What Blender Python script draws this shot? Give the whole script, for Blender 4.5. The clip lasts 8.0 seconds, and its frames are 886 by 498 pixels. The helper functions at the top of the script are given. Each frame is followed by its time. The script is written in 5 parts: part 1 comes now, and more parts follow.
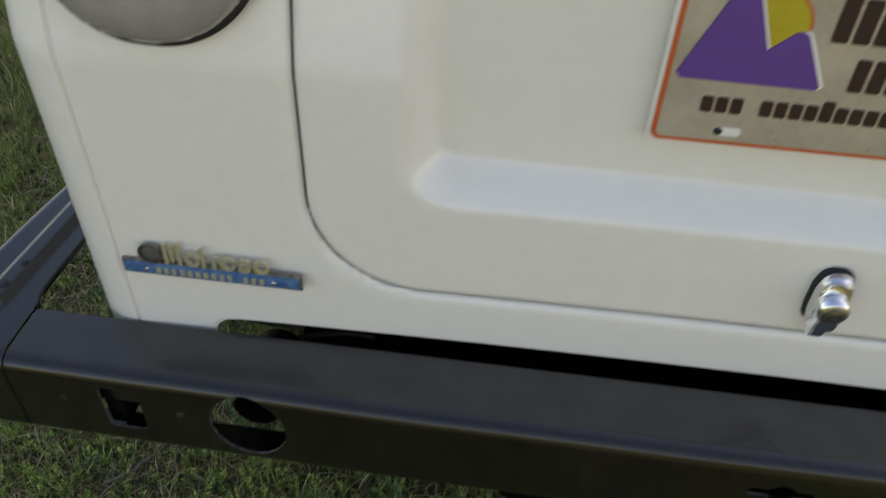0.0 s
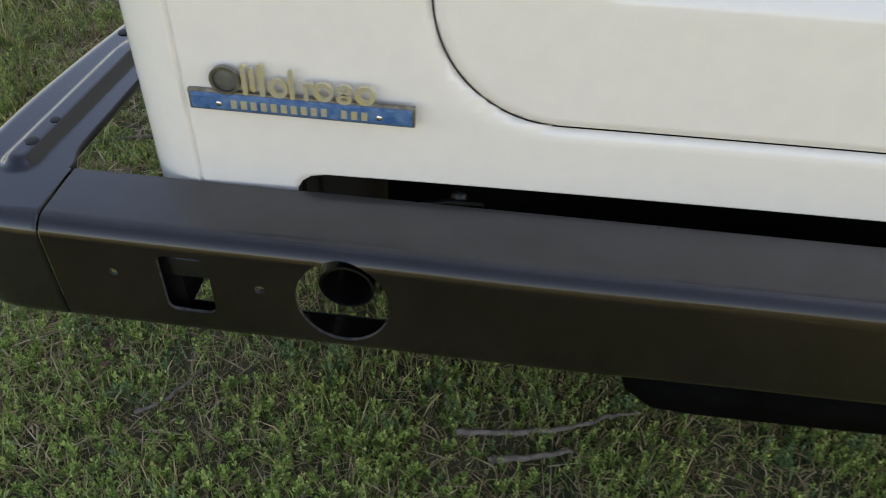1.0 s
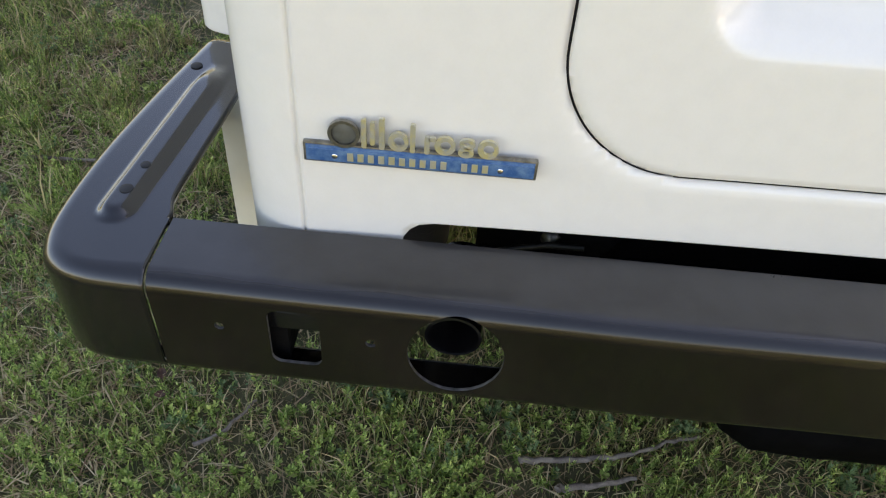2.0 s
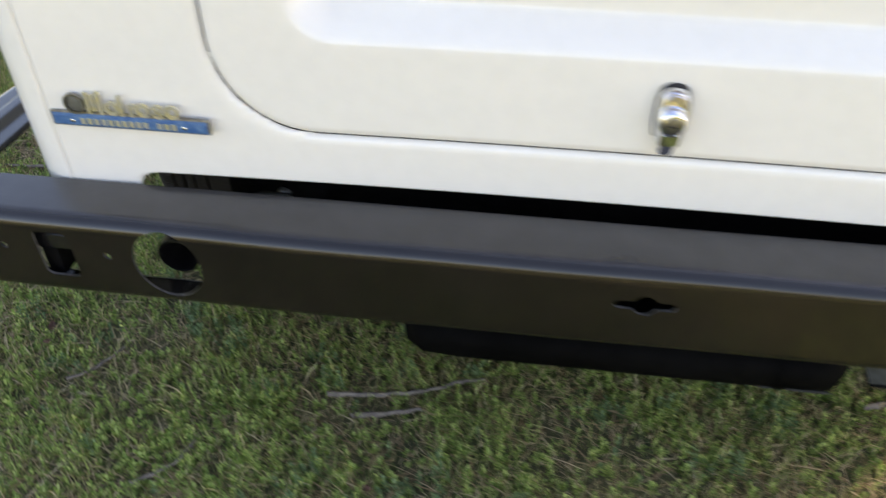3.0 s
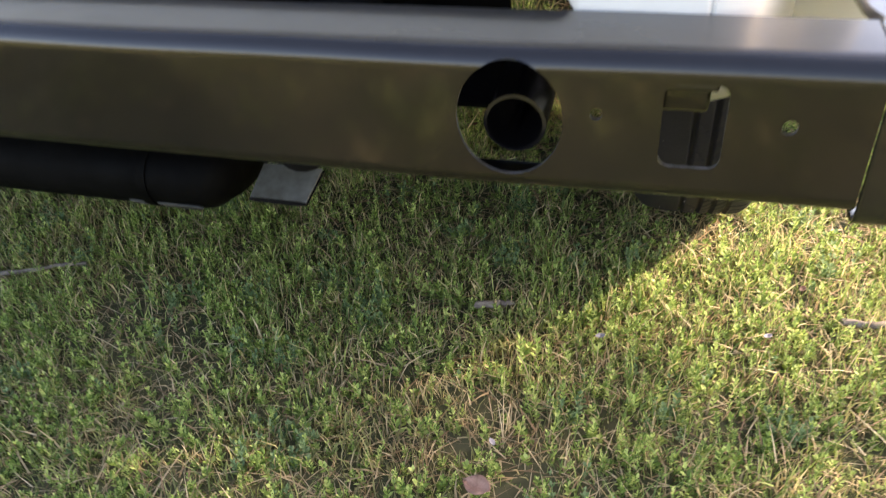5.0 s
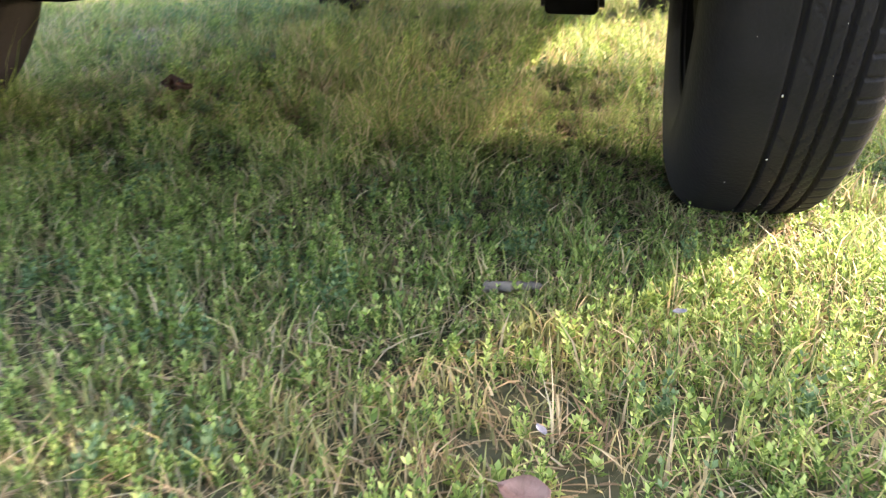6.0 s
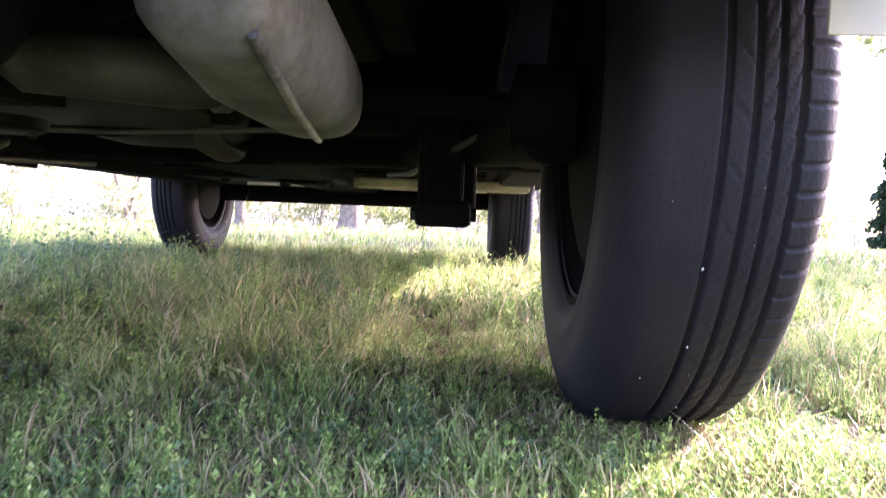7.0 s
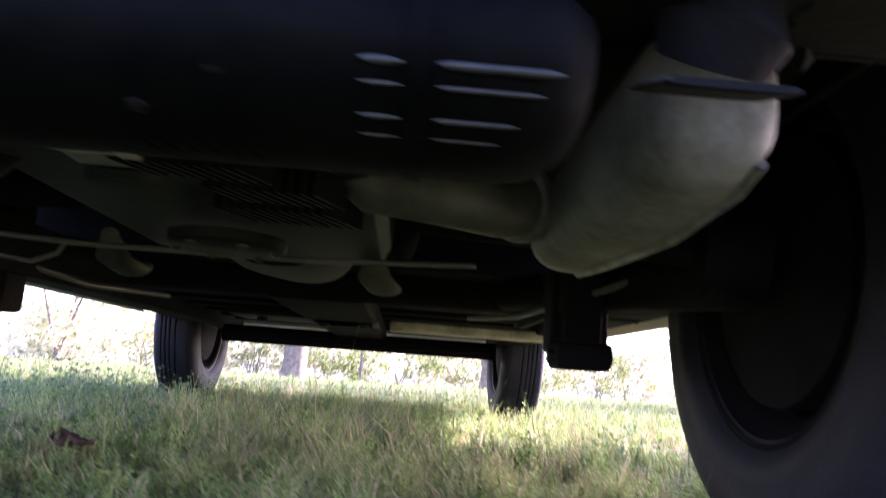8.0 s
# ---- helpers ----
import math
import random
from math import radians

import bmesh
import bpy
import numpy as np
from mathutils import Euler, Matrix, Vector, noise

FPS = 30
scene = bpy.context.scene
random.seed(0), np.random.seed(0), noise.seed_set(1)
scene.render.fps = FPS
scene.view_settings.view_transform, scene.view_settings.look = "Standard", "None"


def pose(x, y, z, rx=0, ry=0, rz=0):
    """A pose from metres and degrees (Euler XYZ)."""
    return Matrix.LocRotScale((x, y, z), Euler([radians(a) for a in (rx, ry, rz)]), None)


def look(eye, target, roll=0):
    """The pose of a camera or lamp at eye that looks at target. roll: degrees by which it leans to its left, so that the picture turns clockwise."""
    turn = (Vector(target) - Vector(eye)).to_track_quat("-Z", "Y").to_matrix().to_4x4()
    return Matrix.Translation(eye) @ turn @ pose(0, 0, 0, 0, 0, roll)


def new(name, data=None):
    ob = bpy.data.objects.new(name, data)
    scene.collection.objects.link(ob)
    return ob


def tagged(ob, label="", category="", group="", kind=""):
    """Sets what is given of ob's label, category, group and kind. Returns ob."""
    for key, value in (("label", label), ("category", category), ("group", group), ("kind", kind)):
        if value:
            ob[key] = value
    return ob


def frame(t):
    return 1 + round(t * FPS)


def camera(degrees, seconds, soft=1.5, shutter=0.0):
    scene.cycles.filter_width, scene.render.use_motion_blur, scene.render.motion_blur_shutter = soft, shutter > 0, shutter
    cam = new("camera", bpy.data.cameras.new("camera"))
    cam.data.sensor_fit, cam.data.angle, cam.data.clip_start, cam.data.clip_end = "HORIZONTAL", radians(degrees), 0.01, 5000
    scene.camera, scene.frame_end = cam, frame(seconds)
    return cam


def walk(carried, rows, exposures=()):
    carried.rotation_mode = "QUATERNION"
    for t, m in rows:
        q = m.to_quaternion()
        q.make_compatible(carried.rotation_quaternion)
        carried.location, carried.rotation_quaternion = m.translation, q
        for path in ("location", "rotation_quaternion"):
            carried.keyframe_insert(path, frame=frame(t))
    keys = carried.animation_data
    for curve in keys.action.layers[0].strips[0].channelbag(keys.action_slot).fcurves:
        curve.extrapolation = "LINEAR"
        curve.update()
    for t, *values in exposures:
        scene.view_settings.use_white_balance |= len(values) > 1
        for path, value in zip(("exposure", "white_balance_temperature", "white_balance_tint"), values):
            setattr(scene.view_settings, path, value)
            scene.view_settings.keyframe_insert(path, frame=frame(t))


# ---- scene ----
cam = camera(59.5, 8.0, soft=1.1, shutter=0.3)
PATH = [
    (0, (-0.269, -0.522, 1.016), (-0.414, 0.964, -0.315), 2.6),
    (0.3, (-0.348, -0.534, 0.958), (-0.410, 0.914, -0.421), 3.9),
    (0.5, (-0.353, -0.546, 0.904), (-0.446, 0.927, -0.446), 2.7),
    (1, (-0.386, -0.514, 0.838), (-0.476, 0.952, -0.520), 3.3),
    (1.2, (-0.425, -0.487, 0.821), (-0.494, 0.977, -0.539), 3.5),
    (2.3, (-0.491, -0.484, 0.870), (-0.532, 0.968, -0.505), 4.2),
    (2.5, (-0.453, -0.508, 0.876), (-0.506, 0.954, -0.487), 3.8),
    (2.7, (-0.382, -0.571, 0.911), (-0.408, 0.909, -0.434), 4.5),
    (3, (-0.128, -0.676, 0.939), (-0.313, 0.834, -0.359), 0.4),
    (3.5, (0.286, -0.804, 0.936), (-0.030, 0.715, -0.327), -2.5),
    (4, (0.481, -0.662, 0.883), (0.085, 0.817, -0.404), -4.5),
    (4.5, (0.583, -0.589, 0.802), (0.109, 0.932, -0.407), -4.7),
    (4.7, (0.616, -0.582, 0.748), (0.108, 0.912, -0.480), -5.6),
    (5.8, (0.517, -0.514, 0.350), (0.044, 1.230, -0.507), 0.0),
    (6, (0.499, -0.471, 0.291), (0.098, 1.343, -0.451), 0.3),
    (6.2, (0.484, -0.435, 0.243), (0.158, 1.435, -0.386), 1.1),
    (6.5, (0.465, -0.419, 0.206), (0.227, 1.520, -0.223), 2.0),
    (7, (0.456, -0.363, 0.203), (0.403, 1.635, 0.123), 2.2),
    (7.5, (0.369, -0.345, 0.164), (0.371, 1.654, 0.230), 3.2),
    (8, (0.170, -0.363, 0.170), (0.255, 1.610, 0.489), 4.2),
]
walk(cam, [(t, look(e, g, r)) for t, e, g, r in PATH], ((0.0, 1.12, 8000, 19), (0.5, 1.40, 8000, 21), (1.0, 1.65, 8000, 22), (2.5, 2.05, 7900, 23), (4.5, 2.17, 7600, 24), (6.0, 2.93, 7000, 22), (6.5, 3.1, 6300, 31), (7.0, 3.2, 5700, 46), (8.0, 2.92, 5500, 50)))

# ---- world and sun ----
SUN_AZ, SUN_EL = math.atan2(0.85, 0.52), radians(27)
SUN_DIR = Vector((math.sin(SUN_AZ) * math.cos(SUN_EL), math.cos(SUN_AZ) * math.cos(SUN_EL), math.sin(SUN_EL)))
world = bpy.data.worlds.new("world")
scene.world = world
world.use_nodes = True
sky = world.node_tree.nodes.new("ShaderNodeTexSky")
sky.sky_type, sky.sun_disc, sky.sun_elevation, sky.sun_rotation = "NISHITA", False, SUN_EL, SUN_AZ
sky.air_density, sky.dust_density = 1.0, 1.3
world.node_tree.links.new(sky.outputs[0], world.node_tree.nodes["Background"].inputs[0])
world.node_tree.nodes["Background"].inputs[1].default_value = 0.15
sun = new("sun", bpy.data.lights.new("sun", "SUN"))
sun.data.energy, sun.data.angle, sun.data.color = 4.2, radians(0.55), (1.0, 0.92, 0.78)
sun.matrix_world = look(SUN_DIR * 30, (0, 0, 0))


# ---- materials ----
def mat(name, base, rough=0.5, metal=0.0, vary=0.0, scale=20.0, base2=None, bump=0.0, bscale=200.0, coat=0.0, rvary=0.0, spec=None):
    """Principled material with two scales of colour noise, roughness noise and fine relief."""
    m = bpy.data.materials.new(name)
    m.use_nodes = True
    nt = m.node_tree
    p = nt.nodes["Principled BSDF"]
    p.inputs["Base Color"].default_value = (*base, 1)
    p.inputs["Roughness"].default_value, p.inputs["Metallic"].default_value = rough, metal
    p.inputs["Coat Weight"].default_value = coat
    p.inputs["Coat Roughness"].default_value = 0.08
    if spec is not None:
        p.inputs["Specular IOR Level"].default_value = spec
    tc = nt.nodes.new("ShaderNodeTexCoord")
    if vary > 0 or base2:
        n1, n2 = nt.nodes.new("ShaderNodeTexNoise"), nt.nodes.new("ShaderNodeTexNoise")
        n1.inputs["Scale"].default_value, n1.inputs["Detail"].default_value = scale, 6
        n2.inputs["Scale"].default_value, n2.inputs["Detail"].default_value = scale * 9, 4
        add = nt.nodes.new("ShaderNodeMath")
        add.operation = "MULTIPLY_ADD"
        add.inputs[1].default_value = 0.35
        nt.links.new(tc.outputs["Object"], n1.inputs["Vector"])
        nt.links.new(tc.outputs["Object"], n2.inputs["Vector"])
        nt.links.new(n2.outputs["Fac"], add.inputs[0])
        nt.links.new(n1.outputs["Fac"], add.inputs[2])
        r = nt.nodes.new("ShaderNodeValToRGB")
        b2 = base2 or tuple(c * (1 - vary) for c in base)
        r.color_ramp.elements[0].position, r.color_ramp.elements[0].color = 0.5, (*b2, 1)
        r.color_ramp.elements[1].position, r.color_ramp.elements[1].color = 0.82, (*base, 1)
        nt.links.new(add.outputs[0], r.inputs[0])
        nt.links.new(r.outputs[0], p.inputs["Base Color"])
    if rvary > 0:
        n3, mr = nt.nodes.new("ShaderNodeTexNoise"), nt.nodes.new("ShaderNodeMapRange")
        n3.inputs["Scale"].default_value, n3.inputs["Detail"].default_value = scale * 0.6, 7
        mr.inputs["From Min"].default_value, mr.inputs["From Max"].default_value = 0.3, 0.7
        mr.inputs["To Min"].default_value, mr.inputs["To Max"].default_value = max(0.02, rough - rvary), rough + rvary
        nt.links.new(tc.outputs["Object"], n3.inputs["Vector"])
        nt.links.new(n3.outputs["Fac"], mr.inputs[0])
        nt.links.new(mr.outputs[0], p.inputs["Roughness"])
    if bump > 0:
        n4, b = nt.nodes.new("ShaderNodeTexNoise"), nt.nodes.new("ShaderNodeBump")
        n4.inputs["Scale"].default_value, n4.inputs["Detail"].default_value = bscale, 3
        b.inputs["Strength"].default_value, b.inputs["Distance"].default_value = bump, 0.002
        nt.links.new(tc.outputs["Object"], n4.inputs["Vector"])
        nt.links.new(n4.outputs["Fac"], b.inputs["Height"])
        nt.links.new(b.outputs[0], p.inputs["Normal"])
    return m


def leaf_mat(name, colours, patch=0.0, patch_colour=(0.2, 0.15, 0.08), through_light=0.42, rough=0.55):
    """Leaves and blades: colour by piece, with patches in the plan, and light that passes through."""
    m = bpy.data.materials.new(name)
    m.use_nodes = True
    nt = m.node_tree
    p, out = nt.nodes["Principled BSDF"], nt.nodes["Material Output"]
    p.inputs["Roughness"].default_value = rough
    p.inputs["Specular IOR Level"].default_value = 0.3
    geo, r = nt.nodes.new("ShaderNodeNewGeometry"), nt.nodes.new("ShaderNodeValToRGB")
    for k in range(len(colours) - 2):
        r.color_ramp.elements.new(0.5)
    for k, (at, c) in enumerate(colours):
        r.color_ramp.elements[k].position, r.color_ramp.elements[k].color = at, (*c, 1)
    nt.links.new(geo.outputs["Random Per Island"], r.inputs[0])
    colour = r.outputs[0]
    if patch > 0:
        n, mr, mix = nt.nodes.new("ShaderNodeTexNoise"), nt.nodes.new("ShaderNodeMapRange"), nt.nodes.new("ShaderNodeMix")
        n.inputs["Scale"].default_value, n.inputs["Detail"].default_value = 3.5, 5
        mr.inputs["From Min"].default_value, mr.inputs["From Max"].default_value = 0.48, 0.68
        mr.inputs["To Max"].default_value = patch
        mix.data_type = "RGBA"
        mix.inputs["B"].default_value = (*patch_colour, 1)
        nt.links.new(geo.outputs["Position"], n.inputs["Vector"])
        nt.links.new(n.outputs["Fac"], mr.inputs[0])
        nt.links.new(mr.outputs[0], mix.inputs[0])
        nt.links.new(colour, mix.inputs[6])
        mix.inputs[7].default_value = (*patch_colour, 1)
        colour = mix.outputs[2]
    nt.links.new(colour, p.inputs["Base Color"])
    tr, mx = nt.nodes.new("ShaderNodeBsdfTranslucent"), nt.nodes.new("ShaderNodeMixShader")
    nt.links.new(colour, tr.inputs[0])
    mx.inputs[0].default_value = through_light
    nt.links.new(p.outputs[0], mx.inputs[1])
    nt.links.new(tr.outputs[0], mx.inputs[2])
    nt.links.new(mx.outputs[0], out.inputs[0])
    return m


CREAM = mat("cream_enamel", (0.82, 0.775, 0.69), 0.28, vary=0.03, scale=55, coat=0.5, bump=0.03, bscale=90)
BLACK = mat("black_gloss_paint", (0.0105, 0.0078, 0.0063), 0.19, vary=0.45, scale=9, coat=0.30, rvary=0.06, bump=0.05, bscale=260, spec=0.42)
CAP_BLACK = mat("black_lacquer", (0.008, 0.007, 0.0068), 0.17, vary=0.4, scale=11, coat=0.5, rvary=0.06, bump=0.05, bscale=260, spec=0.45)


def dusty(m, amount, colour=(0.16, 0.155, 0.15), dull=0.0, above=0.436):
    """Dust and small flecks; the brighter look of upward faces is put into the colour, gloss dulled."""
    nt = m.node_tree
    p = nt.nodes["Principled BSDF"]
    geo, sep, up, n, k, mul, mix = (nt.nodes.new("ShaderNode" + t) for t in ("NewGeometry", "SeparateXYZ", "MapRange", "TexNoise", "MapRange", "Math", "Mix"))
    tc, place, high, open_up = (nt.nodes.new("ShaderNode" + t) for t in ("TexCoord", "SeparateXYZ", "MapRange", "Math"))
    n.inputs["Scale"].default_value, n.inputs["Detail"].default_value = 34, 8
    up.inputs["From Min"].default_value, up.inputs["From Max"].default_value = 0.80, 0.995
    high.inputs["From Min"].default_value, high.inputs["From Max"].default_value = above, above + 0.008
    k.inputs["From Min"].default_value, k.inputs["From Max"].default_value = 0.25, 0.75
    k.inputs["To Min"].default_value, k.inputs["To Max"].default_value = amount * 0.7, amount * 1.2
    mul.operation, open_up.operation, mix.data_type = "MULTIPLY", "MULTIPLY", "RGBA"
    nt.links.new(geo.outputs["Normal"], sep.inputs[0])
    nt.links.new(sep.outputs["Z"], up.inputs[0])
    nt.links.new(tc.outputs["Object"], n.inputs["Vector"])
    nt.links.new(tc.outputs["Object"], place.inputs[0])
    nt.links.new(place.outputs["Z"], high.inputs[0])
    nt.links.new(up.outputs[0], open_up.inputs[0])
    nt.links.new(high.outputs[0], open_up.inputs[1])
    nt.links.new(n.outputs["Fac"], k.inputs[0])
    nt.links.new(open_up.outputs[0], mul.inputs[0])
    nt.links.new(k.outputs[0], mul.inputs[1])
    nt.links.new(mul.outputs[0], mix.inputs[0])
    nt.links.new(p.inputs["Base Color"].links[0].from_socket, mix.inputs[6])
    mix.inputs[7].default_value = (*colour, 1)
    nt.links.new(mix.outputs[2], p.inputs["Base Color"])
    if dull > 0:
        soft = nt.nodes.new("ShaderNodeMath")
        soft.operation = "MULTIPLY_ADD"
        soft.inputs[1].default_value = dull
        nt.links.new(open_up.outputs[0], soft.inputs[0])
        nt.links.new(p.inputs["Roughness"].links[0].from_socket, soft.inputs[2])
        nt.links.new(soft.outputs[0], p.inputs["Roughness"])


# worn-edge grey that also carries the sky's glint on cut rims
GLINT_EDGE = mat("worn_edge_and_glint", (0.13, 0.125, 0.12), 0.45, 0.2, scale=160, base2=(0.03, 0.028, 0.026), bump=0.3, bscale=500)
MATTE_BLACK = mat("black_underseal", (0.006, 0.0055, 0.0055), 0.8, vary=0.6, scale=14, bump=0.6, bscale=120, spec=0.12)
TUBE_BLACK = mat("black_enamelled_tube", (0.008, 0.0075, 0.008), 0.26, vary=0.4, scale=30, spec=0.55, coat=0.3)
PIPE_BLACK = mat("sooty_steel", (0.007, 0.0065, 0.0065), 0.5, vary=0.4, scale=30, bump=0.2, spec=0.3)
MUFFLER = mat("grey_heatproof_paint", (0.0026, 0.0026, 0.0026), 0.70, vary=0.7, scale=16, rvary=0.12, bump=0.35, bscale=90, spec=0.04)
RIB = mat("worn_rib", (0.022, 0.022, 0.018), 0.5, 0.3, vary=0.5, scale=60)
ALUMINISED = mat("dull_aluminised_steel", (0.165, 0.165, 0.145), 0.58, 0.15, scale=14, base2=(0.06, 0.056, 0.038), rvary=0.12, bump=0.25, bscale=60)
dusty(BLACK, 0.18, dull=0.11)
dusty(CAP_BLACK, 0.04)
WORN_SEAM = mat("worn_bright_seam", (0.34, 0.33, 0.31), 0.35, 0.7, scale=40, base2=(0.12, 0.11, 0.09), bump=0.2, bscale=200)
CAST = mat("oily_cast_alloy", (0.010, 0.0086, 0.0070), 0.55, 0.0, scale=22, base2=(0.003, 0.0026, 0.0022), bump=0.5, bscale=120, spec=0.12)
CHROME = mat("chrome", (0.85, 0.85, 0.86), 0.07, 1.0, vary=0.08, scale=60, rvary=0.03)
GOLD = mat("worn_gold_plate", (0.66, 0.58, 0.30), 0.30, 0.55, scale=180, base2=(0.55, 0.53, 0.45), bump=0.2, bscale=600)
BLUE = mat("chipped_blue_enamel", (0.02, 0.09, 0.24), 0.35, scale=160, base2=(0.10, 0.20, 0.34), bump=0.2, bscale=700)
# stains, plus the dim underside put into a darker tone
STAINED = mat("stained_exhaust_steel", (0.072, 0.069, 0.050), 0.55, 0.1, scale=22, base2=(0.030, 0.028, 0.018), rvary=0.12, bump=0.4, bscale=70)
# painted steel, paled to carry light bounced off the grass
BOUNCE_STEEL = mat("bounce_lit_steel", (0.40, 0.37, 0.27), 0.7, scale=12, base2=(0.16, 0.15, 0.11), bump=0.3)
SCREW = mat("zinc_screw", (0.30, 0.29, 0.26), 0.35, 0.9, vary=0.5, scale=200)
GASKET = mat("dark_rubber_gasket", (0.012, 0.012, 0.013), 0.7, vary=0.3, scale=80)
RUBBER = mat("tyre_rubber", (0.0118, 0.0104, 0.0142), 0.62, scale=18, base2=(0.0078, 0.0068, 0.0095), bump=0.35, bscale=240, spec=0.28)
RIM = mat("grey_steel_rim", (0.013, 0.014, 0.018), 0.42, 0.3, vary=0.4, scale=30)
LENS = mat("smoky_clear_lens", (0.30, 0.27, 0.25), 0.16, vary=0.15, scale=40, coat=0.6)
PLATE = mat("brushed_silver_plate", (0.66, 0.62, 0.60), 0.30, 0.7, vary=0.2, scale=25, rvary=0.08)
ORANGE = mat("orange_print", (0.65, 0.12, 0.03), 0.4, vary=0.2, scale=90)
PURPLE = mat("purple_print", (0.13, 0.05, 0.26), 0.45, vary=0.1, scale=60)
YELLOW = mat("yellow_print", (0.50, 0.38, 0.02), 0.45, vary=0.1, scale=60)
BROWN = mat("dark_brown_print", (0.035, 0.013, 0.01), 0.45, vary=0.3, scale=150)
CANVAS = mat("dark_canvas", (0.03, 0.03, 0.032), 0.9, vary=0.3, scale=30, bump=0.4, bscale=400)
WIRE = mat("grey_cable", (0.11, 0.105, 0.095), 0.5, vary=0.3, scale=60)
SOIL = mat("soil_and_thatch", (0.125, 0.112, 0.050), 0.95, scale=6, base2=(0.050, 0.056, 0.022), bump=1.0, bscale=60)
BARK = mat("grey_brown_bark", (0.30, 0.23, 0.17), 0.9, scale=9, base2=(0.13, 0.10, 0.07), bump=1.0, bscale=25)
TWIG = mat("weathered_twig", (0.27, 0.22, 0.17), 0.9, scale=70, base2=(0.13, 0.10, 0.08), bump=0.7, bscale=250)
DRY_LEAF = mat("dry_brown_leaf", (0.15, 0.07, 0.04), 0.8, scale=60, base2=(0.06, 0.03, 0.02), bump=0.4, bscale=300)
PINK_LEAF = mat("pinkish_tan_leaf", (0.42, 0.23, 0.16), 0.8, scale=60, base2=(0.26, 0.14, 0.09), bump=0.4, bscale=300)
PETAL = mat("pale_petal", (0.36, 0.33, 0.33), 0.6, vary=0.15, scale=100)
BLADE = leaf_mat("grass_blade", [(0.0, (0.08, 0.13, 0.04)), (0.40, (0.24, 0.33, 0.090)), (0.70, (0.40, 0.46, 0.140)), (0.80, (0.56, 0.46, 0.23)), (1.0, (0.66, 0.52, 0.32))], patch=0.50, patch_colour=(0.47, 0.34, 0.19))
WEED = leaf_mat("weed_leaf", [(0.0, (0.09, 0.15, 0.035)), (0.5, (0.285, 0.41, 0.092)), (1.0, (0.62, 0.69, 0.23))])
STRAW = leaf_mat("dead_straw", [(0.0, (0.26, 0.16, 0.085)), (0.5, (0.46, 0.32, 0.17)), (1.0, (0.70, 0.56, 0.33))], through_light=0.2)
MUD = mat("dried_pale_mud", (0.55, 0.52, 0.50), 0.9, vary=0.3, scale=200)
FOLIAGE = leaf_mat("tree_leaf", [(0.0, (0.10, 0.14, 0.04)), (0.5, (0.20, 0.24, 0.07)), (1.0, (0.34, 0.35, 0.13))], through_light=0.45)
# backlit, overexposed look of far leaves put into their colour
PALE = leaf_mat("overexposed_leaf", [(0.0, (0.46, 0.45, 0.24)), (0.5, (0.62, 0.58, 0.36)), (1.0, (0.75, 0.69, 0.48))], through_light=0.62)
DOCK = leaf_mat("dark_weed_leaf", [(0.0, (0.10, 0.17, 0.07)), (0.5, (0.18, 0.28, 0.12)), (1.0, (0.32, 0.42, 0.19))])
NEEDLE = leaf_mat("conifer_needle", [(0.0, (0.015, 0.035, 0.015)), (1.0, (0.04, 0.07, 0.025))], through_light=0.15)


# ---- builders ----
def smooth_mesh(name, verts, faces, material, smooth=True):
    me = bpy.data.meshes.new(name)
    me.from_pydata([tuple(v) for v in verts], [], faces)
    me.materials.append(material)
    if smooth:
        me.polygons.foreach_set("use_smooth", [True] * len(me.polygons))
    me.update()
    return me


def quick_mesh(name, verts, tris, material, smooth=False):
    """A mesh from large arrays of places and triangles."""
    me = bpy.data.meshes.new(name)
    n, k = len(verts), len(tris)
    me.vertices.add(n)
    me.vertices.foreach_set("co", np.asarray(verts, np.float32).ravel())
    me.loops.add(3 * k)
    me.loops.foreach_set("vertex_index", np.asarray(tris, np.int32).ravel())
    me.polygons.add(k)
    me.polygons.foreach_set("loop_start", np.arange(0, 3 * k, 3, dtype=np.int32))
    if smooth:
        me.polygons.foreach_set("use_smooth", np.ones(k, bool))
    me.materials.append(material)
    me.update(calc_edges=True)
    return me


def part(name, data, material=None, parent=None, label=""):
    """One mesh object, from a mesh or a bmesh, under a thing or a part."""
    if isinstance(data, bmesh.types.BMesh):
        bm, data = data, bpy.data.meshes.new(name)
        bmesh.ops.recalc_face_normals(bm, faces=bm.faces)
        bm.to_mesh(data)
        bm.free()
        data.materials.append(material)
    ob = new(name, data)
    ob.parent = parent
    if label:
        tagged(ob, label)
    return ob


def shade(bm, angle=35):
    bm.normal_update()
    for f in bm.faces:
        f.smooth = True
    for e in bm.edges:
        if len(e.link_faces) == 2 and e.calc_face_angle(0) > radians(angle):
            e.smooth = False
    return bm


def box_bm(a, b, bevel=0.0, segments=2):
    bm = bmesh.new()
    bmesh.ops.create_cube(bm, size=1)
    for v in bm.verts:
        v.co = [(a[i] + b[i]) / 2 + v.co[i] * (b[i] - a[i]) for i in range(3)]
    if bevel:
        bmesh.ops.bevel(bm, geom=bm.edges[:], offset=bevel, segments=segments, affect="EDGES", profile=0.6)
    return shade(bm)


